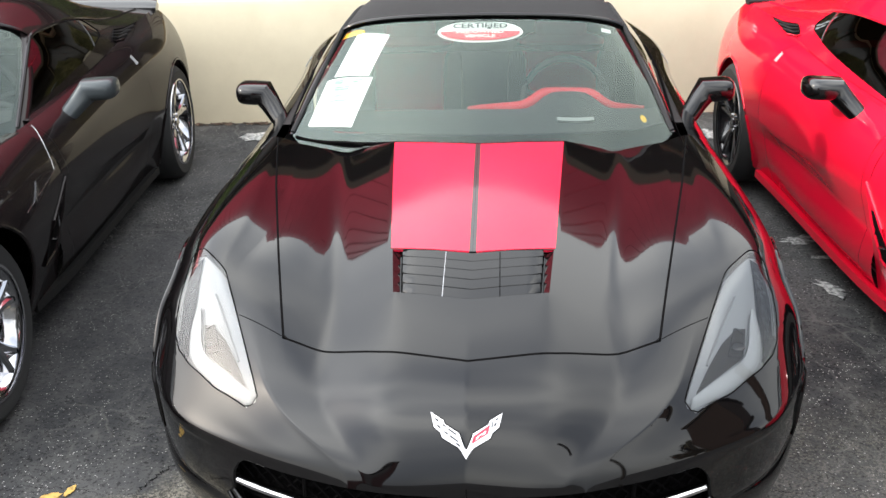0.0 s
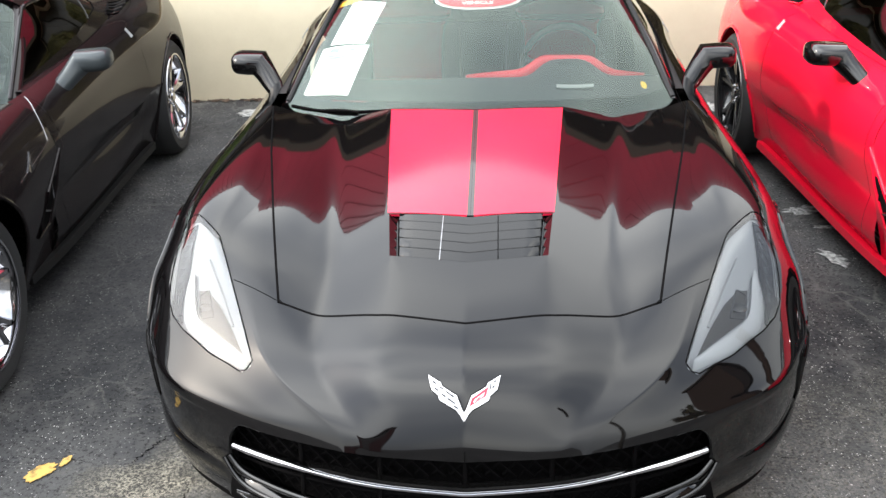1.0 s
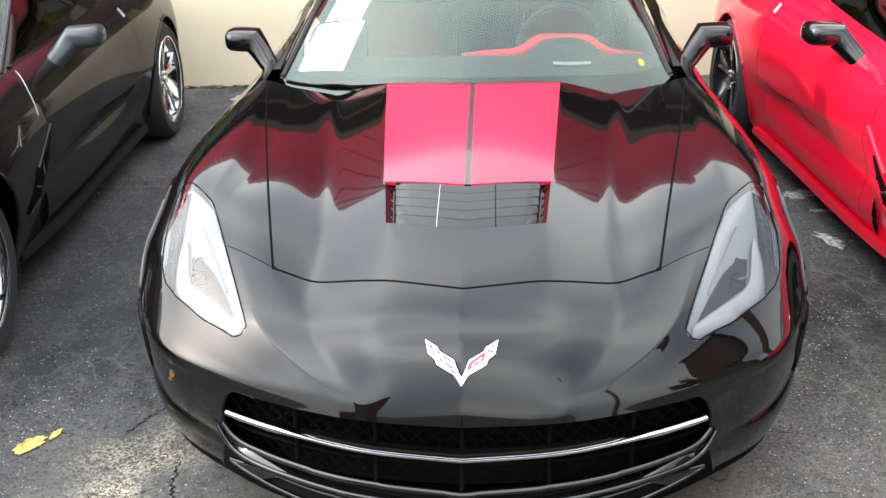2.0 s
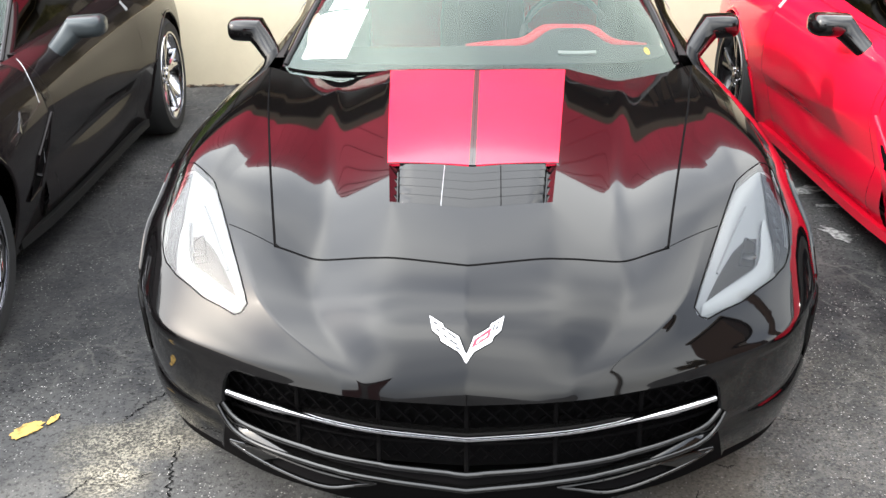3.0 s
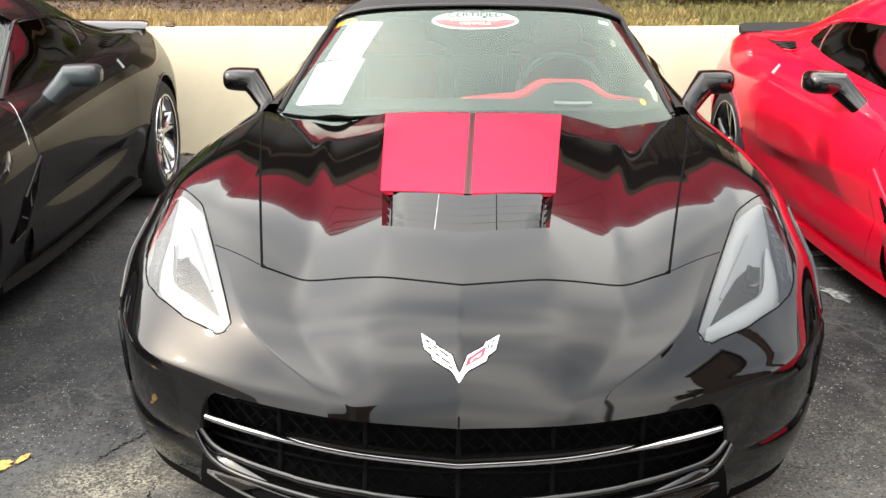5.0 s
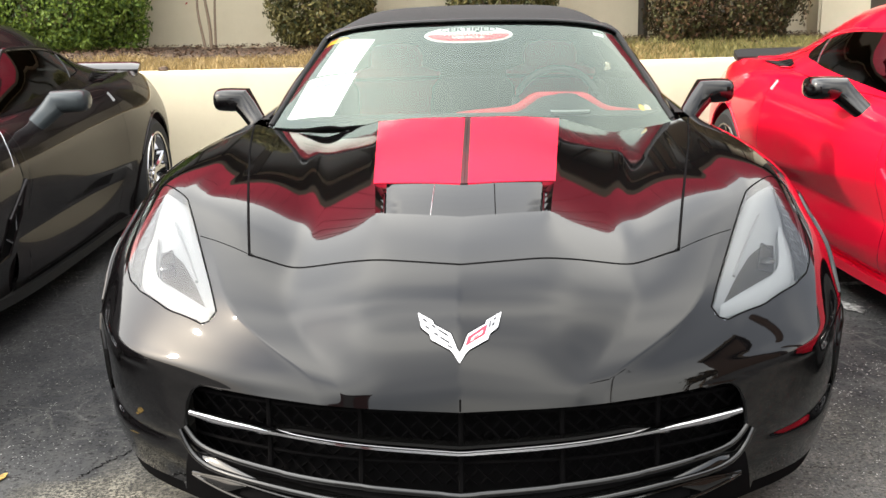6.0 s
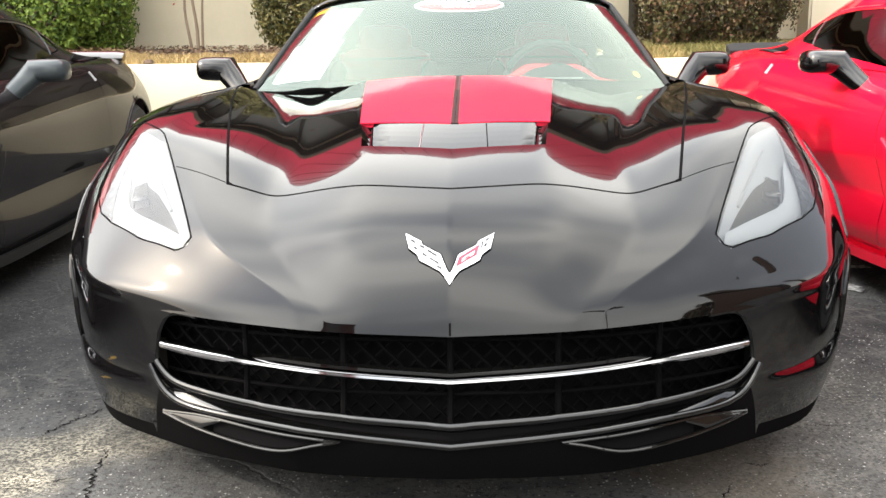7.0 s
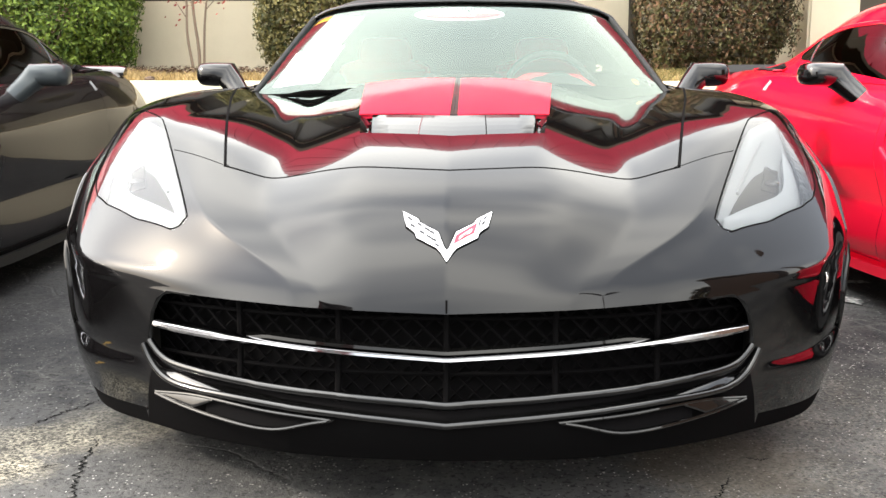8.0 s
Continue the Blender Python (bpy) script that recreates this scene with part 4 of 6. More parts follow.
    rows = [[(x, curve_front(x, .25) - .012 + d, z + h) for x, z in zip(shelf_xs, shelf_z)] for d, h in ((0, 0), (.012, .004), (.034, .009), (.036, -.01))]
    part("lip_shelf", sheet(rows), GLOSS, root, "gloss black lip shelf")
    for side in (1, -1):
        put = flipped if side < 0 else (lambda b: b)
        rows = []
        for x in np.linspace(.415, .578, 20):
            low = np.interp(x, (.415, .50, .551, .578), (.255, .2545, .255, .268))
            top = low + np.interp(x, (.415, .47, .520, .545, .565, .578), (.001, .010, .017, .018, .010, .001))
            a = curve_front(x, .26) - .011
            rows.append([(x, a, low), (x, a + .004, (low + top) / 2 + .001), (x, a + .014, top)])
        part("corner_blade", put(sheet(rows)), GLOSS, root)
        # duct: a thin bright frame round a dark slot, filled to a blade at its outer end
        ahead = lambda x, z: Vector((x, curve_front(x, .225) - .010 - .35 * (.238 - z), z))
        top_line = spline([(.206, .2275), (.281, .2315), (.352, .2345), (.462, .2385), (.535, .2335), (.590, .2255)], 26)
        low_line = spline([(.590, .2225), (.549, .2165), (.492, .2105), (.42, .2055), (.373, .2030), (.315, .2045), (.262, .2170), (.206, .2275)], 34)
        ring = [ahead(x, z) for x, z in list(top_line) + list(low_line)[:-1]]
        part("duct_frame", put(tube(ring, .0036, 8, True)), GLOSS, root, "gloss black duct frame")
        rows = []
        for x in np.linspace(.441, .588, 16):
            t = np.interp(x, top_line[:, 0], top_line[:, 1])
            b = np.interp(x, low_line[::-1, 0], low_line[::-1, 1])
            b = max(b, t - .42 * (x - .440))
            rows.append([ahead(x, t), ahead(x, (t + b) / 2) + Vector((0, -.002, 0)), ahead(x, b)])
        part("duct_blade", put(sheet(rows)), GLOSS, root)
        rows = [[ahead(x, np.interp(x, line[:, 0], line[:, 1])) + Vector((0, .012, 0)) for x in np.linspace(.215, .47, 14)] for line in (top_line, low_line[::-1])]
        part("duct_well", put(sheet(rows)), SEAM, root)
    # splitter and belly
    rows = [[(x, curve_front(x, .14) + d, .13) for x in np.linspace(-.70, .70, 41)] for d in (.02, .3)]
    part("undertray", sheet(rows), MATTE, root)
    part("belly_pan", block((1.45, 3.6, .03), (0, 2.3, .15), .01), MATTE, root)

    # flanks: wing behind the wheel, door, haunch
    flank = sheet(surface(FLANK, 160, 54, (3, 4)))
    round_hole(flank, REAR_AXLE, AXLE_Z + .01, .375, .70)
    # side vent behind the front wheel
    side_skin = Skin([flank])
    door_poly = [(1.86, .20), (3.02, .20), (3.10, .55), (3.02, .93), (1.80, .93), (1.78, .70)]
    ring = carve(flank, grow(door_poly, .0015), "x")
    door = taken(flank, carve(flank, grow(door_poly, -.0015), "x"))
    gap = [f for f in flank.faces if inside(f.calc_center_median(), grow(door_poly, .0015), "x")]
    bmesh.ops.delete(flank, geom=gap, context="FACES")
    rear = taken(flank, [f for f in flank.faces if f.calc_center_median().y > 2.9])
    for nm, bm in (("door", door), ("front_wing_rear", flank), ("rear_quarter", rear)):
        other = flipped(copied(bm))
        part(nm, bm, body, root, "", True, 50)
        part(nm, other, body, root, "", True, 50)
    edge = along([(0, y, z) for y, z in [door_poly[k] for k in (3, 2, 1, 0, 5, 4)]], 60)
    pts = [p for p in (side_skin.inwards(q.y, q.z, -.006) for q in edge) if p]
    part("door_seam", tube(pts, .0024, 6), SEAM if body is not RED_PAINT else CALIPER, root)
    part("door_seam", flipped(tube(pts, .0024, 6)), SEAM if body is not RED_PAINT else CALIPER, root)
    if body is GREY_PAINT:
        # thin silver tubes stand in for the sky's glint on panel edges
        rim = Skin([clip_sheet(61, 60), sheet(surface(FLANK, 60, 42, (3, 4)))])
        for nm, run in (("door_edge_glint", [(1.662, .683), (1.712, .775), (1.80, .825)]), ("wing_edge_glint", [(1.30, .632), (1.42, .648), (1.56, .664), (1.70, .684)])):
            pts = [p for p in (rim.inwards(y, z, .0008) for y, z in spline(run, 14)) if p]
            part(nm, tube(pts, .0010, 5), SILVER, root, "silver line for the sky's glint on a panel edge")
            part(nm, flipped(tube(pts, .0014, 5)), SILVER, root, "silver line for the sky's glint on a panel edge")
    # sill blade
    pts = spline([(.815, 1.42, .20), (.825, 1.9, .175), (.832, 2.6, .172), (.862, 3.2, .19)], 24)
    prof = [(.0, -.03), (.008, -.02), (.010, -.005), (.004, .004), (-.03, .008), (-.03, -.03)]
    for side in (1, -1):
        bm = swept(pts[::-1], prof)
        part("sill", flipped(bm) if side < 0 else bm, RED_PAINT if body is RED_PAINT else MATTE, root, "sill blade")
    # gill behind the front wheel
    gill = [(1.44, .36), (1.56, .50), (1.74, .62), (1.68, .50), (1.60, .36)]
    both = Skin([clip_sheet(61, 60), sheet(surface(FLANK, 60, 42, (3, 4)))])
    for side in (1, -1):
        pts = [both.inwards(y, z, .002) for y, z in gill]
        if all(pts):
            bm = bmesh.new()
            bm.faces.new([bm.verts.new(p) for p in pts])
            bmesh.ops.triangulate(bm, faces=bm.faces)
            part("gill", flipped(bm) if side < 0 else bm, SEAM, root, "black side gill")
            bm = tube(pts, .008, 8, True)
            part("gill_frame", flipped(bm) if side < 0 else bm, body, root)
            for s in (.3, .6):
                a, b = pts[0].lerp(pts[2], s), pts[4].lerp(pts[3], s)
                bm = tube([a, b], .006, 6)
                part("gill_slat", flipped(bm) if side < 0 else bm, CHROME if body is GREY_PAINT else GLOSS, root)
    # bright fish-shaped emblem on the wing
    for side in (1, -1):
        fish = [(1.38, .642), (1.42, .664), (1.465, .698), (1.455, .672), (1.445, .662), (1.42, .650), (1.405, .630), (1.40, .645)]
        pts = [both.inwards(y, z, .004) for y, z in fish]
        if all(pts):
            bm = bmesh.new()
            bm.faces.new([bm.verts.new(p) for p in pts])
            bmesh.ops.triangulate(bm, faces=bm.faces)
            thickened(bm, .003)
            part("wing_emblem", flipped(bm) if side < 0 else bm, CHROME, root, "small chrome wing emblem", False)
    # arch lips
    for ya, r in ((FRONT_AXLE, .362), (REAR_AXLE, .375)):
        pts = []
        for g in np.linspace(-0.30, math.pi + .30, 40):
            p = both.inwards(ya + r * 1.004 * math.cos(g), AXLE_Z + r * 1.004 * math.sin(g), .001)
            if p and p.x > .75:
                pts.append(p)
        if len(pts) > 4:
            part("arch_lip", tube(pts, .007, 8), body, root)
            part("arch_lip", flipped(tube(pts, .007, 8)), body, root)
        for side in (1, -1):
            bm = lathe([(r + .03, .30), (r + .03, .80)], 40)
            for v in bm.verts:
                v.co += Vector((0, ya, AXLE_Z))
            bmesh.ops.delete(bm, geom=[v for v in bm.verts if v.co.z < .24], context="VERTS")
            part("wheel_liner", flipped(bm) if side < 0 else bm, SEAM, root)
        inner = block((1.2, .7, .5), (0, ya, .40), .02)
        part("axle_housing", inner, SEAM, root)

    # wheels
    for ya, rad, rim, wid, xo in ((FRONT_AXLE, .330, .238, .245, .778), (REAR_AXLE, .340, .252, .285, .800)):
        for side in (1, -1):
            wheel("wheel", root, (side * xo, ya, rad), side, rad, rim, wid, rim_metal, 5)

    # greenhouse
    glass_rows = [
        [(0, 1.49, .797), (.36, 1.545, .790), (.62, 1.665, .778), (.738, 1.80, .806)],
        [(0, 1.95, 1.012), (.34, 1.98, 1.006), (.58, 2.05, .989), (.680, 2.114, .964)],
        [(0, 2.33, 1.170), (.32, 2.335, 1.162), (.52, 2.345, 1.139), (.600, 2.372, 1.104)],
    ]
    screen = surface(glass_rows, 48, 32)
    pane = part("windscreen", mirrored(sheet(screen)), WINDSHIELD, root, "windscreen with pale sky on it", True, 60)
    pane.visible_shadow = False
    # black frit band round the glass
    n = len(screen[0])
    low = [screen[0][i] for i in range(n)]
    frit = [[Vector(screen[k][i]) + Vector((0, .004, -.005)) for i in range(n)] for k in range(7)]
    frit_b = sheet(frit)
    part("frit_band", mirrored(frit_b), SEAM, root)
    frit = [[Vector(screen[k][i]) + Vector((0, .003, -.004)) for i in range(n)] for k in (45, 46, 47)]
    part("frit_band", mirrored(sheet(frit)), SEAM, root)
    frit = [[Vector(screen[k][i]) + Vector((-.002, .003, -.004)) for i in (n - 4, n - 3, n - 2, n - 1)] for k in range(48)]
    part("frit_band", sheet(frit), SEAM, root)
    part("frit_band", flipped(sheet(frit)), SEAM, root)
    # cowl behind the hood
    rows = [[(x, 1.60 + .16 * x * x, np.interp(x, (0, .32, .5, .66, .78), (.79, .77, .72, .74, .76))) for x in np.linspace(0, .78, 20)],
            [(x, 1.90 + .16 * x * x, np.interp(x, (0, .32, .5, .66, .78), (.80, .79, .77, .77, .79))) for x in np.linspace(0, .78, 20)]]
    part("cowl", mirrored(sheet(rows)), MATTE, root)
    # roof
    if soft_top:
        roof_rows = [
            [(0, 2.325, 1.178), (.32, 2.33, 1.170), (.52, 2.34, 1.147), (.606, 2.366, 1.112)],
            [(0, 2.52, 1.222), (.30, 2.52, 1.215), (.48, 2.53, 1.190), (.585, 2.54, 1.140)],
            [(0, 2.85, 1.245), (.30, 2.85, 1.238), (.47, 2.85, 1.208), (.580, 2.85, 1.135)],
            [(0, 3.15, 1.190), (.30, 3.15, 1.183), (.48, 3.15, 1.150), (.600, 3.15, 1.06)],
            [(0, 3.45, 1.020), (.32, 3.45, 1.015), (.53, 3.43, 1.000), (.680, 3.40, .955)],
        ]
        roof_mat, tail = CLOTH, 3.40
    else:
        roof_rows = [
            [(0, 2.325, 1.178), (.32, 2.33, 1.170), (.53, 2.34, 1.147), (.640, 2.355, 1.096)],
            [(0, 2.52, 1.218), (.30, 2.52, 1.210), (.50, 2.53, 1.178), (.644, 2.54, 1.098)],
            [(0, 2.85, 1.236), (.30, 2.85, 1.228), (.50, 2.85, 1.188), (.652, 2.85, 1.084)],
            [(0, 3.30, 1.190), (.28, 3.30, 1.180), (.46, 3.30, 1.128), (.610, 3.30, 1.012)],
            [(0, 3.80, 1.060), (.28, 3.80, 1.050), (.44, 3.80, 1.008), (.575, 3.78, .945)],
            [(0, 4.28, .945), (.28, 4.28, .940), (.44, 4.26, .935), (.600, 4.22, .922)],
        ]
        roof_mat, tail = body, 4.2
    roof = surface(roof_rows, 60, 30)
    part("soft_top" if soft_top else "roof", mirrored(sheet(roof)), roof_mat, root, "black canvas soft top" if soft_top else "", True, 60)
    if soft_top:
        low = [(p[0] * 1.04, p[1] + .17 - .06 * p[0], .925) for p in roof[-1]]
        part("soft_top_rear", mirrored(sheet([[tuple(p) for p in roof[-1]], low])), CLOTH, root, "black canvas rear of the soft top")
    # pillars: a broad rounded band from the cowl to the header
    for side in (1, -1):
        rows = []
        for r in screen:
            e = Vector(r[-1])
            rows.append([e + Vector(d) for d in ((-.008, -.001, .001), (-.003, -.001, .0045), (.004, .000, .0040), (.014, .003, -.004), (.025, .007, -.0145), (.031, .012, -.024))])
        bm = sheet(rows)
        part("pillar", flipped(bm) if side < 0 else bm, body, root, "", True, 60)
    pts = [Vector(screen[-1][i]) + Vector((0, .0, .006)) for i in range(n)]
    pts = [Vector((-p.x, p.y, p.z)) for p in pts[::-1]][:-1] + pts
    part("header", tube(pts, .012, 10, False, None, .8), body, root)
    # side glass between belt and roof edge
    belt = surface(FLANK, 160, 54, (3, 4))[:, 0]
    edge = [r[-1] for r in roof]
    rows_low, rows_top = [], []
    for y in np.linspace(1.86, tail, 40):
        bx, bz = np.interp(y, belt[:, 1], belt[:, 0]), np.interp(y, belt[:, 1], belt[:, 2])
        ry = np.array([e[1] for e in edge])
        if y < ry[0]:
            f = (y - 1.86) / (ry[0] - 1.86)
            a, b = Vector(screen[0][-1]), Vector(edge[0])
            top = a.lerp(b, max(0.02, f))
        else:
            top = Vector((np.interp(y, ry, [e[0] for e in edge]), y, np.interp(y, ry, [e[2] for e in edge])))
        rows_low.append(Vector((bx - .015 - .034 * max(0, 1 - (y - 1.86) / .75), y, bz)))
        rows_top.append(top)
    grid = [[a.lerp(b, f) + Vector((.026 * min(1, ((b - a).length / .33) ** 2) * math.sin(math.pi * f), 0, 0)) for f in np.linspace(0, 1, 12)] for a, b in zip(rows_low, rows_top)]
    main_pane = [(1.70, .812), (2.845, .944), (2.975, 1.080), (2.93, 1.30), (1.70, 1.30)]
    rear_pane = [(2.863, .953), (3.040, .968), (3.092, .986), (3.075, 1.022), (2.993, 1.074)]
    for side in (1, -1):
        if soft_top:
            bm = sheet(grid[:31])
            part("side_window", flipped(bm) if side < 0 else bm, SIDEGLASS, root, "dark tinted side window")
            bm = sheet(grid[30:])
            part("rear_side_panel", flipped(bm) if side < 0 else bm, CLOTH, root, "", True, 60)
        else:
            bm = sheet(grid)
            cabin = Skin([copied(bm)])
            for nm, poly in (("side_window", main_pane), ("rear_side_window", rear_pane)):
                glass_bm = taken(bm, carve(bm, poly, "x"))
                part(nm, flipped(glass_bm) if side < 0 else glass_bm, SIDEGLASS, root, "dark tinted side window", True, 60)
            part("rear_side_panel", flipped(bm) if side < 0 else bm, body, root, "", True, 60)
            edge_pts = [p for p in (cabin.inwards(2.854 + .130 * f, .948 + .128 * f, .001) for f in np.linspace(0, 1, 8)) if p]
            bm = tube(edge_pts, .003, 6)
            part("window_divider", flipped(bm) if side < 0 else bm, DARKTRIM, root)
            ring_pts = [p for p in (cabin.inwards(q.y, q.z, .0005) for q in along([(0, y, z) for y, z in rear_pane], 24)) if p]
            bm = tube(ring_pts, .003, 6)
            part("window_seal", flipped(bm) if side < 0 else bm, SEAM, root)
        bm = sheet([[Vector((np.interp(p.y, belt[:, 1], belt[:, 0]) + .002, p.y, p.z - .003)), p + Vector((-.004, 0, -.002))] for p in rows_low[:24]])
        part("door_cap", flipped(bm) if side < 0 else bm, MATTE if soft_top else body, root)
        if not soft_top:
            brow = [p for p in rows_top if p.y < edge[0][1]]
            foot, head = Vector(screen[0][-1]), Vector(screen[-1][-1])
            bm = sheet([[foot.lerp(head, i / (len(brow) - 1)), p] for i, p in enumerate(brow)])
            part("pillar_cover", flipped(bm) if side < 0 else bm, body, root)
        bm = tube(rows_top, .010, 8)
        part("roof_rail", flipped(bm) if side < 0 else bm, body if not soft_top else CLOTH, root)
        if soft_top:
            bm = tube([p + Vector((.012, 0, .002)) for p in rows_low[:31]], .006, 8)
            part("belt_trim", flipped(bm) if side < 0 else bm, SEAM, root)
        # haunch top: from the cabin to the shoulder line
        rows = []
        for y in np.linspace(2.9, 4.4, 24):
            bx, bz = np.interp(y, belt[:, 1], belt[:, 0]), np.interp(y, belt[:, 1], belt[:, 2])
            rows.append([(bx, y, bz), (bx * .75 + .0, y, bz + .012), (.30, y, bz + .016), (0, y, bz + .018)])
        bm = sheet(rows)
        part("rear_deck", flipped(bm) if side < 0 else bm, body, root)
        # slatted intake on the haunch
        haunch = Skin([sheet(rows), sheet(surface(FLANK, 80, 54, (3, 4))), sheet(grid)])
        a, b, c, d = [(.742, 3.69), (.712, 3.33), (.758, 3.13), (.796, 3.215)]
        mix = lambda p, q, f: (p[0] + (q[0] - p[0]) * f, p[1] + (q[1] - p[1]) * f)
        put = flipped if side < 0 else (lambda x: x)
        bm = sheet([[haunch.down(*mix(mix(a, d, u), mix(b, c, u), v), .0035) for v in np.linspace(0, 1, 9)] for u in np.linspace(0, 1, 7)])
        part("haunch_vent", put(bm), SEAM, root, "black slatted vent")
        for i in range(5):
            u = .03 + .235 * i
            bm = tube([haunch.down(*mix(mix(a, d, u), mix(b, c, u), v), .006) for v in np.linspace(0, 1, 8)], .0045 if i in (0, 4) else .0065, 6, False, None, .7)
            part("vent_slat", put(bm), MATTE if i not in (0, 4) else body, root)
        # door handle: a small pad in the door's rear edge, sky reflection as pale colour
        bm = bmesh.new()
        pts = [side_skin.inwards(y, z, .004) for y, z in ((3.002, .818), (3.030, .822), (3.024, .864), (2.998, .858))]
        bm.faces.new([bm.verts.new(p) for p in pts])
        thickened(bm, .003)
        part("door_handle", put(bm), LAMPGREY, root, "small door handle, the sky's reflection put in as pale colour", False)
    # tail and spoiler
    last = surface(FLANK, 30, 30, (3, 4))[-1]
    rows = [[tuple(p) for p in last], [(p[0] * .9, p[1] + .06, p[2]) for p in last], [(p[0] * .45, p[1] + .085, p[2]) for p in last], [(0, p[1] + .09, p[2]) for p in last]]
    part("tail_panel", mirrored(sheet(rows)), body, root)
    rows = []
    for x in np.linspace(-.715, .715, 33):
        y, z, k = 4.31 - .10 * abs(x) ** 2, .936 - .006 * abs(x), 1 if abs(x) < .69 else .8
        rows.append([(x, y - .008, z - .025), (x, y - .008, z - .006), (x, y - .003, z - .001), (x, y + .030, z + .022 * k), (x, y + .056, z + .037 * k), (x, y + .072, z + .040 * k), (x, y + .08, z + .004), (x, y + .06, z - .02)])
    bm = sheet(rows)
    bm.verts.ensure_lookup_table()
    for end in (0, len(rows) - 1):
        bm.faces.new([bm.verts[end * 8 + k] for k in range(8)])
    part("spoiler", bm, MATTE if body is RED_PAINT else GLOSS, root, "low gloss black spoiler", True, 30)
    for side in (1, -1):
        door_mirror(root, side, mirror_shell)
    # wipers
    glass_skin = Skin([sheet(screen)])
    arm = []
    for f in np.linspace(0, 1, 9):
        x, y = .715 - .38 * f, 1.778 - .295 * f + .125 * f * f
        p = glass_skin.down(x, y)
        if p:
            arm.append(Vector((-p.x, p.y - .002, p.z + .0035)))
    part("wiper_blade", tube(arm, .0046, 6), SEAM, root, "black wiper blade")
    part("wiper_arm", tube([arm[3] + Vector((0, -.002, .003)), arm[4] + Vector((0, -.004, .005)), arm[5] + Vector((0, -.004, .005)), arm[6] + Vector((0, -.012, -.002))], [.003, .0055, .0055, .003], 6), SEAM, root, "black wiper arm")

    if dressed:
        dress(root, skin, screen)
    inside_of(root, dressed)
    root.matrix_world = Matrix.Translation(at) @ Matrix.Rotation(radians(turn), 4, "Z")
    return root


def laid(outline, where, n=3):
    """A plate of any outline, laid onto a curved sheet by a function of two numbers."""
    bm = bmesh.new()
    f = bm.faces.new([bm.verts.new((x, y, 0)) for x, y in outline])
    bmesh.ops.triangulate(bm, faces=[f])
    for _ in range(n):
        bmesh.ops.subdivide_edges(bm, edges=bm.edges[:], cuts=1, use_grid_fill=True)
    for v in bm.verts:
        p = where(v.co.x, v.co.y)
        if p is not None:
            v.co = p
    return bm


def lettering(text, size, material, parent, where, at, squash=1.0):
    """Raised letters, laid onto a curved sheet."""
    cu = bpy.data.curves.new("lettering", "FONT")
    cu.body, cu.size, cu.align_x, cu.align_y = text, size, "CENTER", "CENTER"
    cu.resolution_u, cu.offset = 2, .0011 * size / .04
    ob = new("lettering", cu)
    me = bpy.data.meshes.new_from_object(ob.evaluated_get(bpy.context.evaluated_depsgraph_get()))
    bpy.data.objects.remove(ob)
    bm = bmesh.new()
    bm.from_mesh(me)
    bpy.data.meshes.remove(me)
    for v in bm.verts:
        p = where(at[0] + v.co.x, at[1] + v.co.y * squash)
        if p is not None:
            v.co = p
    return part("lettering", bm, material, parent, "", False)


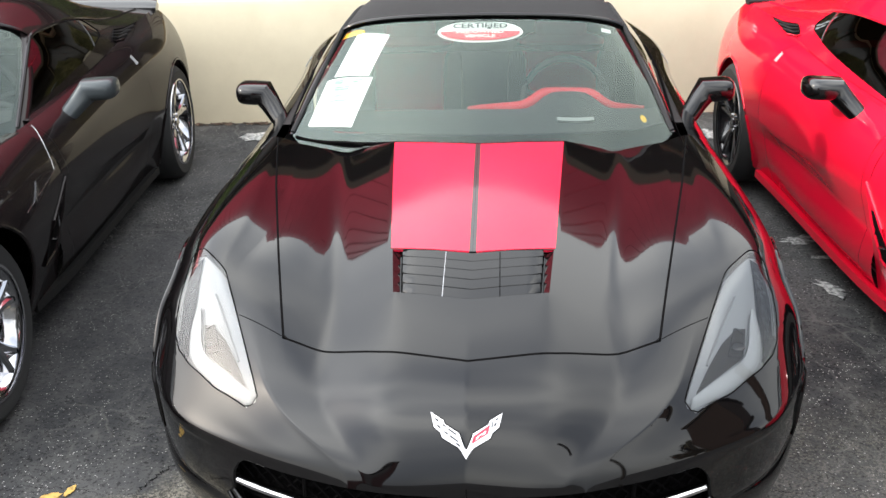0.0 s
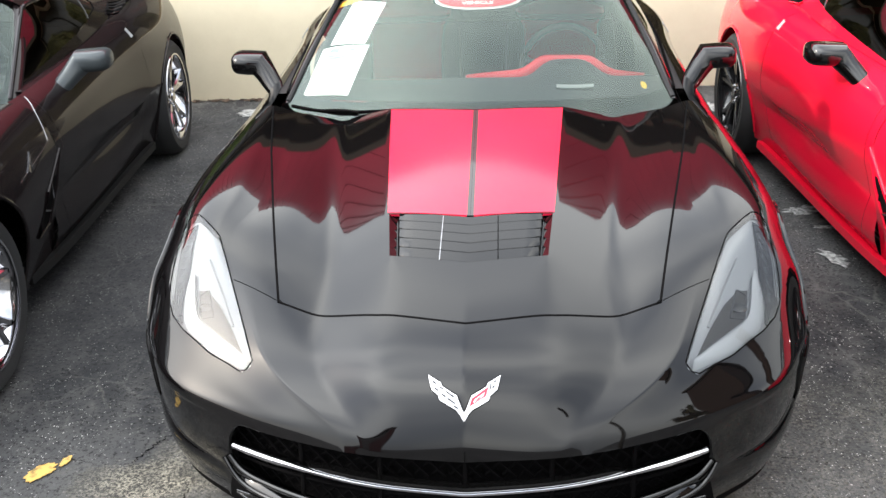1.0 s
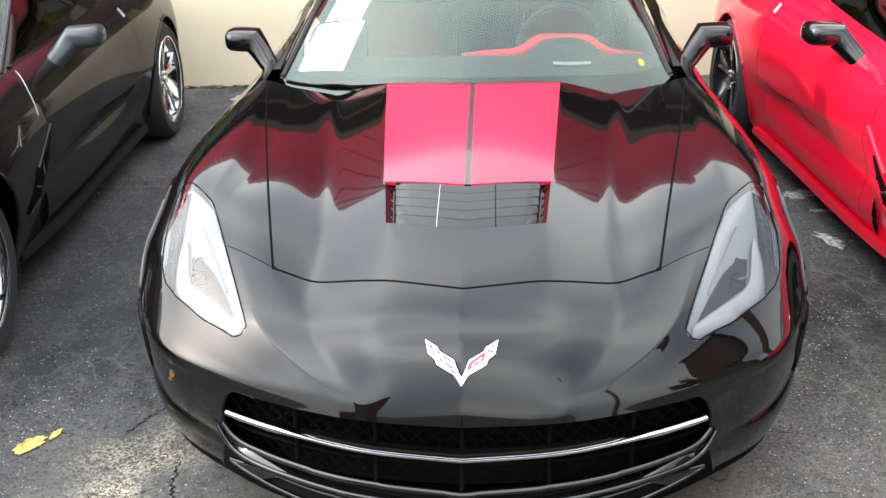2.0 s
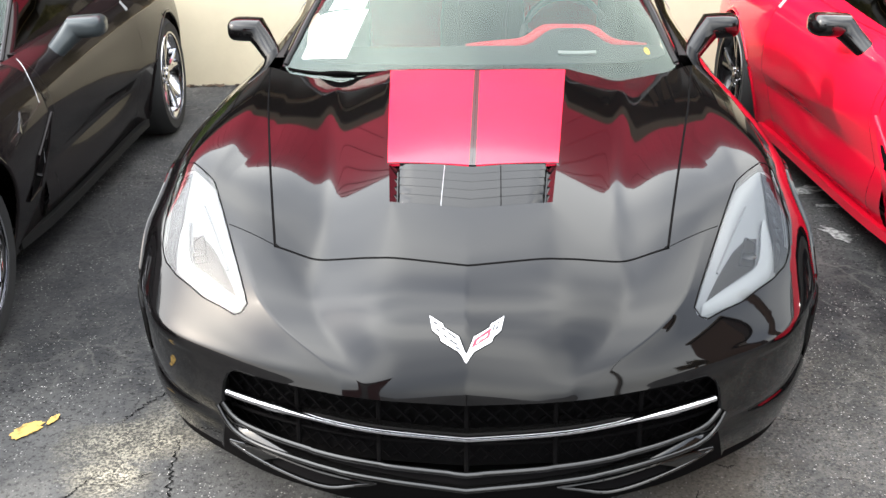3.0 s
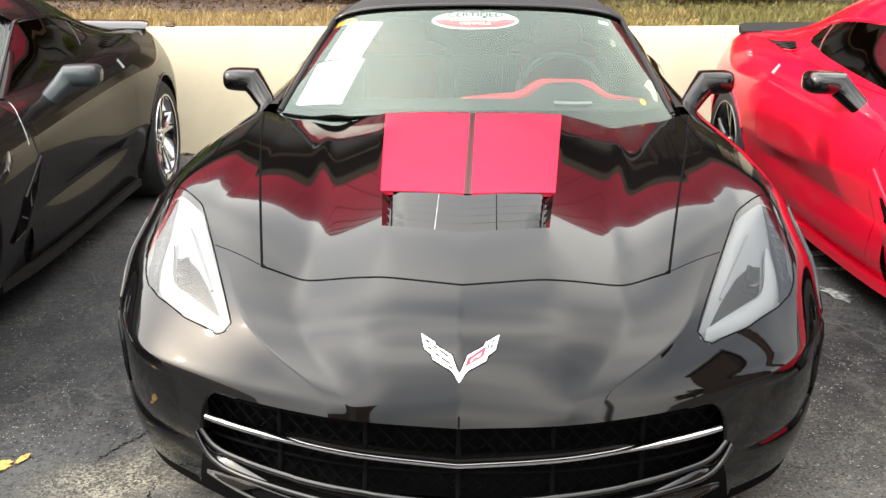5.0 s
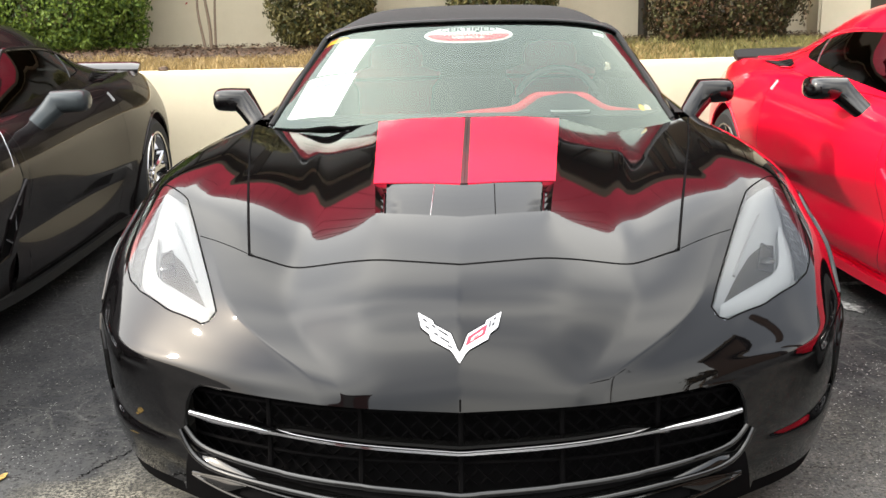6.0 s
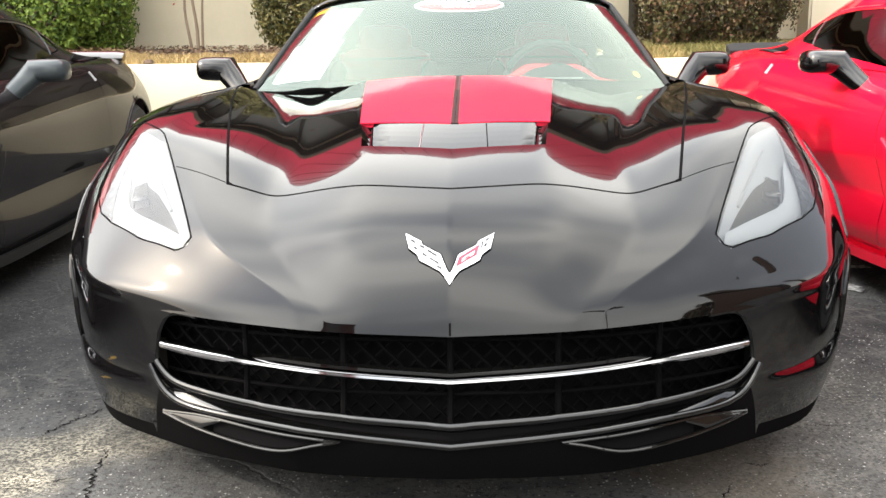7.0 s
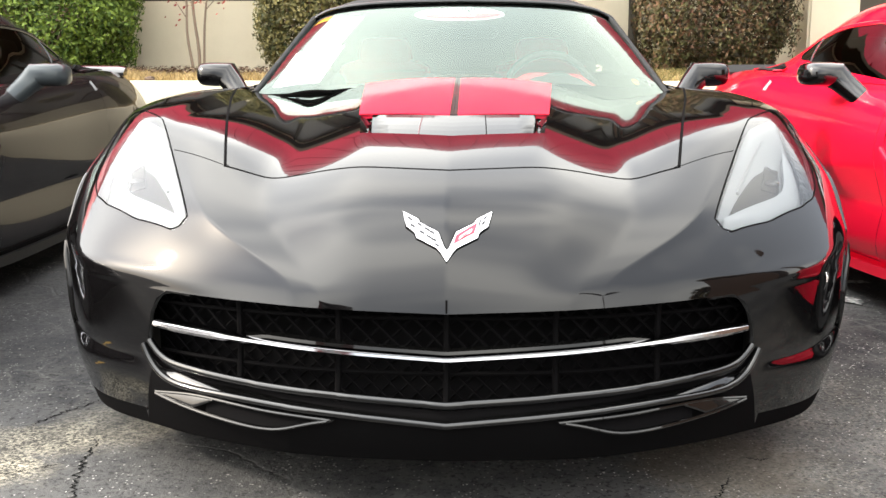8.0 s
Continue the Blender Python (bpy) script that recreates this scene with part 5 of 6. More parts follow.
def dress(root, skin, screen):
    """Stripes, badge and stickers of the black car."""
    tail = lambda x: 1.478 + .085 * (x / .312) ** 2
    for side in (1, -1):
        rows = []
        for f in np.linspace(0, 1, 44):
            wide = .236 + .070 * f
            row = []
            for x in np.linspace(.010, wide, 18):
                y0 = .728 + .026 * x / wide
                row.append(skin.down(x, y0 + f * (tail(x) - y0), .0018))
            if not rows:
                rows.append([p + Vector((0, 0, -.012)) for p in row])
            rows.append(row)
        bm = sheet(rows)
        part("hood_stripe", flipped(bm) if side < 0 else bm, STRIPE, root, "bright red hood stripe", True, 60)
    rows = [[skin.down(x, y, .0015) for x in (.0, .0105)] for y in np.linspace(.729, 1.476, 40)]
    part("centre_stripe", mirrored(sheet(rows)), CARBON, root, "thin dark centre stripe")

    # badge: two crossed flags as plain shapes
    badge = tagged(new("badge"), "silver V-shaped badge, one side chequered, one red")
    badge.parent = root
    wing = [(-.084, .595), (-.054, .583), (-.051, .577), (-.0165, .562), (-.004, .536), (0, .531), (0, .512), (-.010, .527), (-.018, .535), (-.056, .552), (-.060, .561), (-.076, .571)]
    on = lambda lift: (lambda x, z: skin.back(abs(x) + .0002, z, lift))

    def place(x, z, lift):
        p = skin.back(abs(x) + .0002, z, lift)
        return Vector((math.copysign(p.x, x) if x else 0, p.y, p.z))

    for s in (1, -1):
        pts = [(s * x, z) for x, z in wing]
        bm = laid(pts, lambda x, z: place(x, z, .005), 2)
        rim = [place(x, z, .002) for x, z in pts]
        part("badge_wing", bm, Mat("badge_silver", (.78, .78, .8), .2, .6).m, badge, "polished silver wing")
        part("badge_edge", tube(rim, .0026, 6, True), SEAM, badge)
    for x0, z0 in ((-.0755, .5875), (-.070, .576), (-.0575, .5785), (-.0525, .5655), (-.0435, .571), (-.0395, .5585), (-.0335, .566), (-.0295, .5535), (-.0245, .545)):
        cell = [(x0, z0), (x0 + .0100, z0 - .0042), (x0 + .0118, z0 - .0092), (x0 + .0018, z0 - .0046)]
        part("badge_check", laid(cell, lambda x, z: place(x, z, .0062), 0), STICKDARK, badge, "", False)
    cell = [(.0165, .5565), (.0560, .5772), (.0505, .5605), (.0115, .5415)]
    part("badge_field", laid(cell, lambda x, z: place(x, z, .0062), 0), STICKRED, badge, "red badge field", False)
    cell = [(.0235, .5545), (.0465, .5668), (.0440, .5605), (.0212, .5487)]
    part("badge_mark", laid(cell, lambda x, z: place(x, z, .0070), 0), WHITE, badge, "", False)
    cell = [(.028, .5555), (.039, .5612), (.037, .5575), (.0265, .5520)]
    part("badge_mark", laid(cell, lambda x, z: place(x, z, .0078), 0), STICKRED, badge, "", False)
    for cell in ([(.0600, .5815), (.0640, .5835), (.0610, .5720), (.0570, .5700)], [(.0680, .5855), (.0745, .5885), (.0735, .5845), (.0670, .5815)], [(.0650, .5775), (.0715, .5810), (.0695, .5750), (.0630, .5720)]):
        part("badge_field", laid(cell, lambda x, z: place(x, z, .0062), 0), STICKDARK, badge, "", False)
    part("badge_slit", laid([(-.005, .5335), (-.0015, .529), (-.0105, .5395), (-.0135, .546)], lambda x, z: place(x, z, .0062), 0), STICKDARK, badge, "", False)
    part("badge_slit", laid([(.005, .5335), (.0015, .529), (.0075, .5395), (.0105, .546)], lambda x, z: place(x, z, .0062), 0), STICKDARK, badge, "", False)
    # short notch at the foot of the nose
    pts = [skin.back(.0002, z, .0008) for z in (.423, .434, .446)]
    part("nose_notch", tube(pts, .0022, 5), SEAM, root)

    # stickers behind the glass
    tree = Skin([mirrored(sheet(screen))])

    def on_glass(x, y):
        p, n, _, _ = tree.tree.ray_cast(Vector((x, y, 3)), Vector((0, 0, -1)))
        if p is None:
            p = tree.tree.find_nearest(Vector((x, y, .843 + .435 * (y - 1.58))))[0]
        return p + Vector((0, .005, -.011))

    def sheet_on(nm, pts, material, lab):
        bm = laid(pts, on_glass, 3)
        return part(nm, bm, material, root, lab)

    up = sheet_on("window_sheet", PAPER_TOP, WHITE, "white paper sheet behind the windscreen")
    low = sheet_on("window_sheet", PAPER_LOW, WHITE, "white printed paper sheet behind the windscreen")

    def above(x, y, d=.004):
        p = on_glass(x, y)
        return None if p is None else p + Vector((0, -d * .6, d))

    for u, v, w in ((.30, .90, .18), (.70, .93, .22), (.66, .88, .16), (.40, .78, .40), (.42, .73, .34), (.38, .60, .30), (.45, .50, .40), (.40, .30, .24)):
        a, b, c, d = [Vector(q) for q in PAPER_LOW]
        mid = a.lerp(b, u).lerp(d.lerp(c, u), 1 - v)
        ex, ey = (b - a) * w * .5, (d - a) * (.045 if u == .30 else .014)
        cell = [tuple(mid - ex - ey), tuple(mid + ex - ey), tuple(mid + ex + ey), tuple(mid - ex + ey)]
        part("print_line", laid(cell, above, 1), PRINT, low, "", False)
    ell = lambda c, rx, ry, k=1.0, tilt=0.0: [(c[0] + rx * k * math.cos(g) - tilt * ry * math.sin(g), c[1] + ry * k * math.sin(g) + tilt * rx * math.cos(g)) for g in np.linspace(0, 2 * math.pi, 37)[:-1]]
    oval = sheet_on("oval_sticker", ell(OVAL, .178, .078), WHITE, "white and red oval sticker at the top of the windscreen")
    half = [(OVAL[0] + .166 * math.cos(g), OVAL[1] + .068 * math.sin(g)) for g in np.linspace(math.pi, 2 * math.pi, 25)]
    part("sticker_field", laid(half, above, 2), STICKRED, oval, "red lower half", False)
    far = lambda x, y: above(x, y, .007)
    lettering("CERTIFIED", .050, STICKDARK, oval, far, (OVAL[0], OVAL[1] + .030), .9)
    lettering("PRE-OWNED", .034, WHITE, oval, far, (OVAL[0], OVAL[1] - .013), .8)
    lettering("VEHICLE", .034, WHITE, oval, far, (OVAL[0], OVAL[1] - .043), .8)
    sheet_on("yellow_sticker", ell(YELLOW_OVAL, .062, .020, 1.0, -.35), YELLOW, "yellow oval sticker")
    sheet_on("white_tag", [(TAG[0] - .02, TAG[1] - .014), (TAG[0] + .02, TAG[1] - .010), (TAG[0] + .02, TAG[1] + .016), (TAG[0] - .02, TAG[1] + .012)], WHITE, "small white tag")
    sheet_on("yellow_dot", ell(DOT, .012, .018), YELLOW, "small yellow dot sticker")


PAPER_TOP = [(-.528, 2.300), (-.386, 2.248), (-.451, 2.005), (-.600, 2.055)]
PAPER_LOW = [(-.628, 2.052), (-.432, 1.992), (-.492, 1.742), (-.680, 1.825)]
OVAL, YELLOW_OVAL, TAG, DOT = (-.007, 2.237), (-.560, 2.318), (.520, 2.294), (.628, 1.833)


def pad(size, at, bulge, turn=None):
    """A soft rounded cushion."""
    bm = bmesh.new()
    bmesh.ops.create_cube(bm, size=1.0)
    bmesh.ops.subdivide_edges(bm, edges=bm.edges[:], cuts=5, use_grid_fill=True)
    for v in bm.verts:
        c = v.co * 2
        k = Vector((c.x * math.sqrt(max(0, 1 - c.y * c.y / 2 - c.z * c.z / 2 + c.y * c.y * c.z * c.z / 3)),
                    c.y * math.sqrt(max(0, 1 - c.x * c.x / 2 - c.z * c.z / 2 + c.x * c.x * c.z * c.z / 3)),
                    c.z * math.sqrt(max(0, 1 - c.x * c.x / 2 - c.y * c.y / 2 + c.x * c.x * c.y * c.y / 3))))
        c = c.lerp(k, bulge) / 2
        v.co = Vector((c.x * size[0], c.y * size[1], c.z * size[2]))
    bmesh.ops.transform(bm, matrix=Matrix.Translation(at) @ (turn or Matrix()), verts=bm.verts)
    return bm


def inside_of(root, red):
    """Dashboard, wheel, seats and cabin floor."""
    trim = REDLEATHER if red else DARKTRIM
    rows = []
    for x in np.linspace(-.72, .72, 61):
        hump = math.exp(-((x - .36) / .13) ** 4)
        rows.append([(x, 1.76 + .16 * x * x, .815), (x, 1.90 + .1 * x * x, .818 + .012 * hump), (x, 2.02 + .05 * x * x, .822 + .055 * hump), (x, 2.14 + .05 * hump, .815 + .062 * hump), (x, 2.17 + .05 * hump, .78 + .04 * hump), (x, 2.17, .55)])
    part("dashboard", sheet(rows), DARKTRIM, root, "dark dashboard")
    rows = []
    for x in np.linspace(-.06, .68, 56):
        hump = math.exp(-((x - .36) / .150) ** 4)
        f = (x + .06) / .74
        half = (.008 + .024 * math.sin(math.pi * min(1, f * 1.02)) ** .8) * (1 - .25 * hump) * (1 + .35 * math.exp(-((abs(x - .36) - .115) / .045) ** 2))
        y, z = 2.19 + .02 * hump, .806 + .059 * hump
        rows.append([(x, y + half * .9 * math.cos(g), z + half * math.sin(g)) for g in np.linspace(0, 2 * math.pi, 11)])
    roll = sheet(rows)
    rows = []
    for y, top, wide in ((1.875, .817, .080), (1.885, .832, .083), (1.96, .848, .085), (2.06, .876, .086), (2.115, .889, .083), (2.125, .884, .078), (2.10, .86, .070)):
        arch = [(math.copysign(abs(math.cos(g)) ** .7, math.cos(g)), math.sin(g) ** .75) for g in np.linspace(0, math.pi, 17)]
        rows.append([(.373 + wide * u, y, .80 + (top - .80) * v) for u, v in arch])
    part("binnacle", sheet(rows), BINNACLE, root, "dark instrument binnacle")
    rows = [[(.373 + .072 * u, y - .012 * (1 - u * u), z) for u in np.linspace(-1, 1, 9)] for y, z in ((1.885, .829), (1.875, .838), (1.905, .842), (1.92, .839))]
    part("display_window", sheet(rows), LAMPGREY, root, "pale display window")
    part("dash_roll", roll, trim, root, "red leather dash roll" if red else "")
    if red:
        part("dash_panel", pad((.62, .10, .14), (-.36, 2.20, .67), .4), trim, root, "red leather dash panel")
    ring = [(.36 + .18 * math.cos(g), 2.36 + .05 * math.sin(g), .80 + .17 * math.sin(g)) for g in np.linspace(0, 2 * math.pi, 41)[:-1]]
    steer = tagged(new("steering_wheel"), "dark leather steering wheel")
    steer.parent = root
    part("steering_rim", tube(ring, .016, 8, True), DARKTRIM, steer)
    part("steering_hub", pad((.16, .05, .13), (.36, 2.36, .79), .6), DARKTRIM, steer)
    for a in (0.2, math.pi - .2, -math.pi / 2):
        part("steering_spoke", tube([(.36, 2.36, .79), (.36 + .17 * math.cos(a), 2.36 + .05 * math.sin(a), .80 + .16 * math.sin(a))], .014, 6), DARKTRIM, steer)
    for x in (-.38, .38):
        seat = tagged(new("seat"), "red leather bucket seat" if red else "dark leather seat")
        seat.parent = root
        part("seat_cushion", pad((.50, .52, .16), (x, 2.72, .42), .5), trim, seat)
        part("seat_back", pad((.50, .14, .62), (x, 3.02, .68), .5, Matrix.Rotation(-.30, 4, "X")), trim, seat)
        part("headrest", pad((.26, .10, .17), (x, 3.10, .99), .6, Matrix.Rotation(-.2, 4, "X")), trim, seat)
        for d in (-1, 1):
            part("seat_bolster", pad((.10, .16, .50), (x + d * .22, 2.98, .66), .6, Matrix.Rotation(-.30, 4, "X")), DARKTRIM, seat)
    part("centre_console", pad((.22, 1.0, .3), (0, 2.62, .45), .3), DARKTRIM, root)
    part("cabin_floor", block((1.5, 1.6, .04), (0, 2.6, .24), .005), SEAM, root)
    part("cabin_bulkhead", block((1.3, .05, .62), (0, 3.30, .58), .01), DARKTRIM, root)
    part("rear_view_mirror", pad((.24, .03, .065), (.03, 2.35, 1.055), .5), SEAM, root)
    part("mirror_stem", tube([(.03, 2.33, 1.09), (.03, 2.26, 1.13)], .008, 6), SEAM, root)


# ---- ground, retaining wall, bank ----
WALL_TURN = 4.0


def structure(name, bm, material, label, category, smooth=False):
    ob = new(name, finish(bm, name, material, smooth))
    return tagged(ob, label, category, "", "structure")


rows = []
for y in np.concatenate([[-400, -60], np.linspace(-8, 8, 65), [60, 400]]):
    row = []
    for x in np.concatenate([[-400, -60], np.linspace(-8, 8, 65), [60, 400]]):
        z = 0.006 * noise.noise(Vector((x * .8, y * .8, 0))) if abs(x) < 8 and abs(y) < 5 else 0
        row.append((x, y, z - .004))
    rows.append(row)
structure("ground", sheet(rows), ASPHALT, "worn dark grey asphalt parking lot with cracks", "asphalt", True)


def wall_y(x):
    return 5.43 + math.tan(radians(WALL_TURN)) * x


rows = []
xs = np.linspace(-14, 14, 113)
for k, (d, z) in enumerate(((0, -.05), (0, .02), (-.004, .2), (0, .5), (0, .84), (.012, .872), (.03, .88), (.20, .88), (.20, .4))):
    rows.append([(x, wall_y(x) + d + .005 * noise.noise(Vector((x * 1.5, z * 3, 5))), z + (.006 * noise.noise(Vector((x * 2, 0, 9))) if z > .8 else 0)) for x in xs])
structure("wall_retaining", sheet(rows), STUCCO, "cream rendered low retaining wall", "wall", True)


def litter(name, x0, x1, count, seed):
    """Broken dark debris along the foot of the wall."""
    rnd = random.Random(seed)
    bm = bmesh.new()
    for _ in range(count):
        x = rnd.uniform(x0, x1)
        s = rnd.uniform(.007, .024)
        c = Vector((x, wall_y(x) - rnd.uniform(.01, .06), s * .3))
        vs = [bm.verts.new(c + Vector((rnd.uniform(-s, s) * 1.6, rnd.uniform(-s, s), rnd.uniform(-s, s) * .5))) for _ in range(5)]
        for a, b, d in ((0, 1, 2), (0, 2, 3), (0, 3, 4), (1, 2, 4), (1, 3, 4), (2, 3, 4)):
            bm.faces.new((vs[a], vs[b], vs[d]))
    return tagged(new(name, finish(bm, name, SOIL, False)), "dark crumbled debris along the wall's foot", "debris", "", "stuff")


litter("debris", -5, 5, 700, 4)


def chips(name, count, seed):
    """Dead leaves and bark pieces on the bed under the shrubs."""
    rnd = random.Random(seed)
    verts, faces = [], []
    for _ in range(count):
        x = rnd.uniform(-7, 7)
        d = rnd.uniform(.85, 2.3)
        c = Vector((x, wall_y(x) + d, .87 + .12 * min(1, d / 2.0) + rnd.uniform(.0, .035)))
        n = Vector((rnd.uniform(-.7, .7), rnd.uniform(-.7, .7), 1)).normalized()
        t = n.orthogonal().normalized()
        t.rotate(Matrix.Rotation(rnd.uniform(0, 6.28), 3, n))
        w = n.cross(t)
        L = rnd.uniform(.007, .021)
        k = len(verts)
        verts += [c - t * L, c + w * L * .5, c + t * L, c - w * L * .5]
        faces.append((k, k + 1, k + 2, k + 3))
    me = bpy.data.meshes.new(name)
    me.from_pydata(verts, [], faces)
    me.materials.append(LITTER)
    return tagged(new(name, me), "brown dead leaves and bark on the bed", "leaf litter", "", "stuff")


chips("leaf_litter", 17000, 6)

BANK_Z, BANK_FAR = 0.87, 7.1
rows = []
for f in np.linspace(0, 1, 14):
    row = []
    for x in xs:
        y = wall_y(x) + .19 + f * 3.2
        row.append((x, y, .865 + .12 * min(1, f * 1.6) + .03 * noise.noise(Vector((x * 1.1, y * 1.1, 2)))))
    rows.append(row)
structure("bank", sheet(rows), SOIL, "brown mulch bed above the wall", "soil", True)


def grass(name, x0, x1, d0, d1, count, seed, height, material, label):
    rnd = random.Random(seed)
    verts, faces = [], []
    for _ in range(count):
        x = rnd.uniform(x0, x1)
        d = d0 + (d1 - d0) * rnd.random()
        y = wall_y(x) + .19 + d
        z = .86 + .12 * min(1, d / 2.0)
        h = height * rnd.uniform(.45, 1.2) * (0.6 + .8 * max(0, noise.noise(Vector((x * 1.7, y * 1.7, 3)))))
        w = rnd.uniform(.0018, .0042)
        g = rnd.uniform(0, 6.28)
        lean = Vector((rnd.uniform(-.7, .7), rnd.uniform(-.7, .5), 0)) * h
        a = Vector((math.cos(g), math.sin(g), 0)) * w
        b = Vector((x, y, z))
        n = len(verts)
        verts += [b - a, b + a, b + lean * .4 + Vector((0, 0, h * .6)) + a * .7, b + lean * .4 + Vector((0, 0, h * .6)) - a * .7, b + lean + Vector((0, 0, h))]
        faces += [(n, n + 1, n + 2, n + 3), (n + 3, n + 2, n + 4)]
    me = bpy.data.meshes.new(name)
    me.from_pydata(verts, [], faces)
    me.materials.append(material)
    return tagged(new(name, me), label, "grass", "", "stuff")


grass("grass", -7, 1.6, -.02, .75, 36000, 11, .10, GRASSDRY, "dry yellow grass strip along the wall's top")
grass("grass", .9, 7, -.02, 1.35, 36000, 12, .11, GRASSGREEN, "yellow-green grass strip along the wall's top")


def shrub(name, label, centre, size, material, leaves, seed, leaf=.027):
    """A clipped bush: stems inside, thousands of small leaves on an uneven outline."""
    rnd = random.Random(seed)
    root = thing(name, label, "shrub", "shrubs by the building")
    cx, cy, z0 = centre
    sx, sy, sz = size
    for _ in range(9):
        g = rnd.uniform(0, 6.28)
        b = Vector((cx + rnd.uniform(-.3, .3) * sx * .3, cy + rnd.uniform(-.1, .1), z0 - .05))
        e = Vector((cx + math.cos(g) * sx * .36, cy + math.sin(g) * sy * .3, z0 + sz * rnd.uniform(.6, .9)))
        part("stem", tube([b, b.lerp(e, .5) + Vector((rnd.uniform(-.05, .05), 0, .05)), e], [.022, .014, .006], 6), BARK, root)
    verts, faces = [], []
    for _ in range(leaves):
        while True:
            u = Vector((rnd.uniform(-1, 1), rnd.uniform(-1, 1), rnd.uniform(-1, 1)))
            r = max(abs(u.x), abs(u.y), abs(u.z)) * .55 + u.length * .45
            wob = 1 + .20 * noise.noise(Vector((u.x * 2.2 + seed, u.y * 2.2, u.z * 2.2))) + .10 * noise.noise(Vector((u.x * 6 + seed, u.y * 6, u.z * 6)))
            if r < wob and r > wob * rnd.uniform(.55, .97):
                break
        c = Vector((cx + u.x * sx / 2, cy + u.y * sy / 2, z0 + sz * (.5 + u.z * .5)))
        n = Vector((u.x + rnd.uniform(-.8, .8), u.y + rnd.uniform(-.8, .8), u.z + rnd.uniform(-.4, 1.0))).normalized()
        t = n.orthogonal().normalized()
        t.rotate(Matrix.Rotation(rnd.uniform(0, 6.28), 3, n))
        s = n.cross(t)
        L = leaf * rnd.uniform(.7, 1.35)
        k = len(verts)
        verts += [c - t * L, c + s * L * .5 + n * L * .15, c + t * L, c - s * L * .5 + n * L * .15]
        faces.append((k, k + 1, k + 2, k + 3))
    me = bpy.data.meshes.new("crown")
    me.from_pydata(verts, [], faces)
    me.materials.append(material)
    crown = new("crown", me)
    crown.parent = root
    return root


SY = 7.35
shrub("hedge_shrub", "dense green clipped shrub with glossy leaves", (-4.05, SY, .93), (2.3, .9, 1.35), LEAF, 34000, 3, .022)
shrub("hedge_shrub", "dense brownish green shrub beside the green one", (-5.4, SY + .1, .93), (1.6, .9, 1.5), LEAFOLIVE, 17000, 13, .021)
shrub("hedge_shrub", "dark green and brown clipped shrub against the cream wall", (-1.38, SY, .93), (.95, .8, 1.25), LEAFOLIVE, 19000, 5, .020)
shrub("hedge_shrub", "dark shrub showing above the soft top", (.22, SY, .93), (1.0, .8, 1.2), LEAFOLIVE, 15000, 7, .020)
shrub("hedge_shrub", "dark purple-brown clipped shrub by the pillar", (2.12, SY - .12, .90), (1.36, .9, 1.38), LEAFDARK, 30000, 9, .019)


def sapling(x, y, z0):
    """Several thin bare stems with a few red leaves."""
    root = thing("sapling", "thin bare multi-stem sapling with a few red leaves", "tree")
    rnd = random.Random(21)
    tips = []
    for k, (dx, top) in enumerate(((-.13, 1.05), (-.02, 1.15), (.10, 1.2))):
        sway = [rnd.uniform(-.03, .03) for _ in range(4)]
        pts = spline([(x + dx * .35, y, z0 - .05), (x + dx * .5 + sway[0], y + .02 * k, z0 + top * .2), (x + dx * .9 + sway[1], y, z0 + top * .42), (x + dx * .9 + sway[2], y, z0 + top * .7), (x + dx * 2.0 + sway[3], y + .03, z0 + top)], 10)
        part("stem", tube(pts, [(.015, .017, .013)[k] * (1 - .055 * i) for i in range(10)], 7), BARK, root)
        tips.append(Vector(pts[-1]))
        for q in (5, 7):
            e = Vector(pts[q]) + Vector((rnd.uniform(-.15, .15), rnd.uniform(-.05, .05), .12))
            part("twig", tube([pts[q], e], [.006, .003], 5), BARK, root)
            tips.append(e)
    verts, faces = [], []
    for _ in range(260):
        c = rnd.choice(tips) + Vector((rnd.gauss(0, .07), rnd.gauss(0, .06), rnd.gauss(.05, .07)))
        n = Vector((rnd.uniform(-1, 1), rnd.uniform(-1, 1), rnd.uniform(-1, 1))).normalized()
        t = n.orthogonal().normalized()
        s = n.cross(t)
        L = rnd.uniform(.012, .026)
        k = len(verts)
        verts += [c - t * L, c + s * L * .5, c + t * L, c - s * L * .5]
        faces.append((k, k + 1, k + 2, k + 3))
    me = bpy.data.meshes.new("leaves")
    me.from_pydata(verts, [], faces)
    me.materials.append(LEAFRED)
    new("leaves", me).parent = root


sapling(-2.42, 7.45, .95)



def clod(x, y, z):
    """A small lump of dark soil."""
    bm = bmesh.new()
    bmesh.ops.create_icosphere(bm, subdivisions=3, radius=.028)
    for v in bm.verts:
        v.co *= 1 + .35 * noise.noise(v.co * 60) + .15 * noise.noise(v.co * 160)
        v.co = Vector((v.co.x * 1.3, v.co.y, v.co.z * .7)) + Vector((x, y, z))
    tagged(new("clod", finish(bm, "clod", SOIL)), "small dark lump of soil on the wall's top", "soil lump")


clod(-2.19, wall_y(-2.19) + .11, .893)

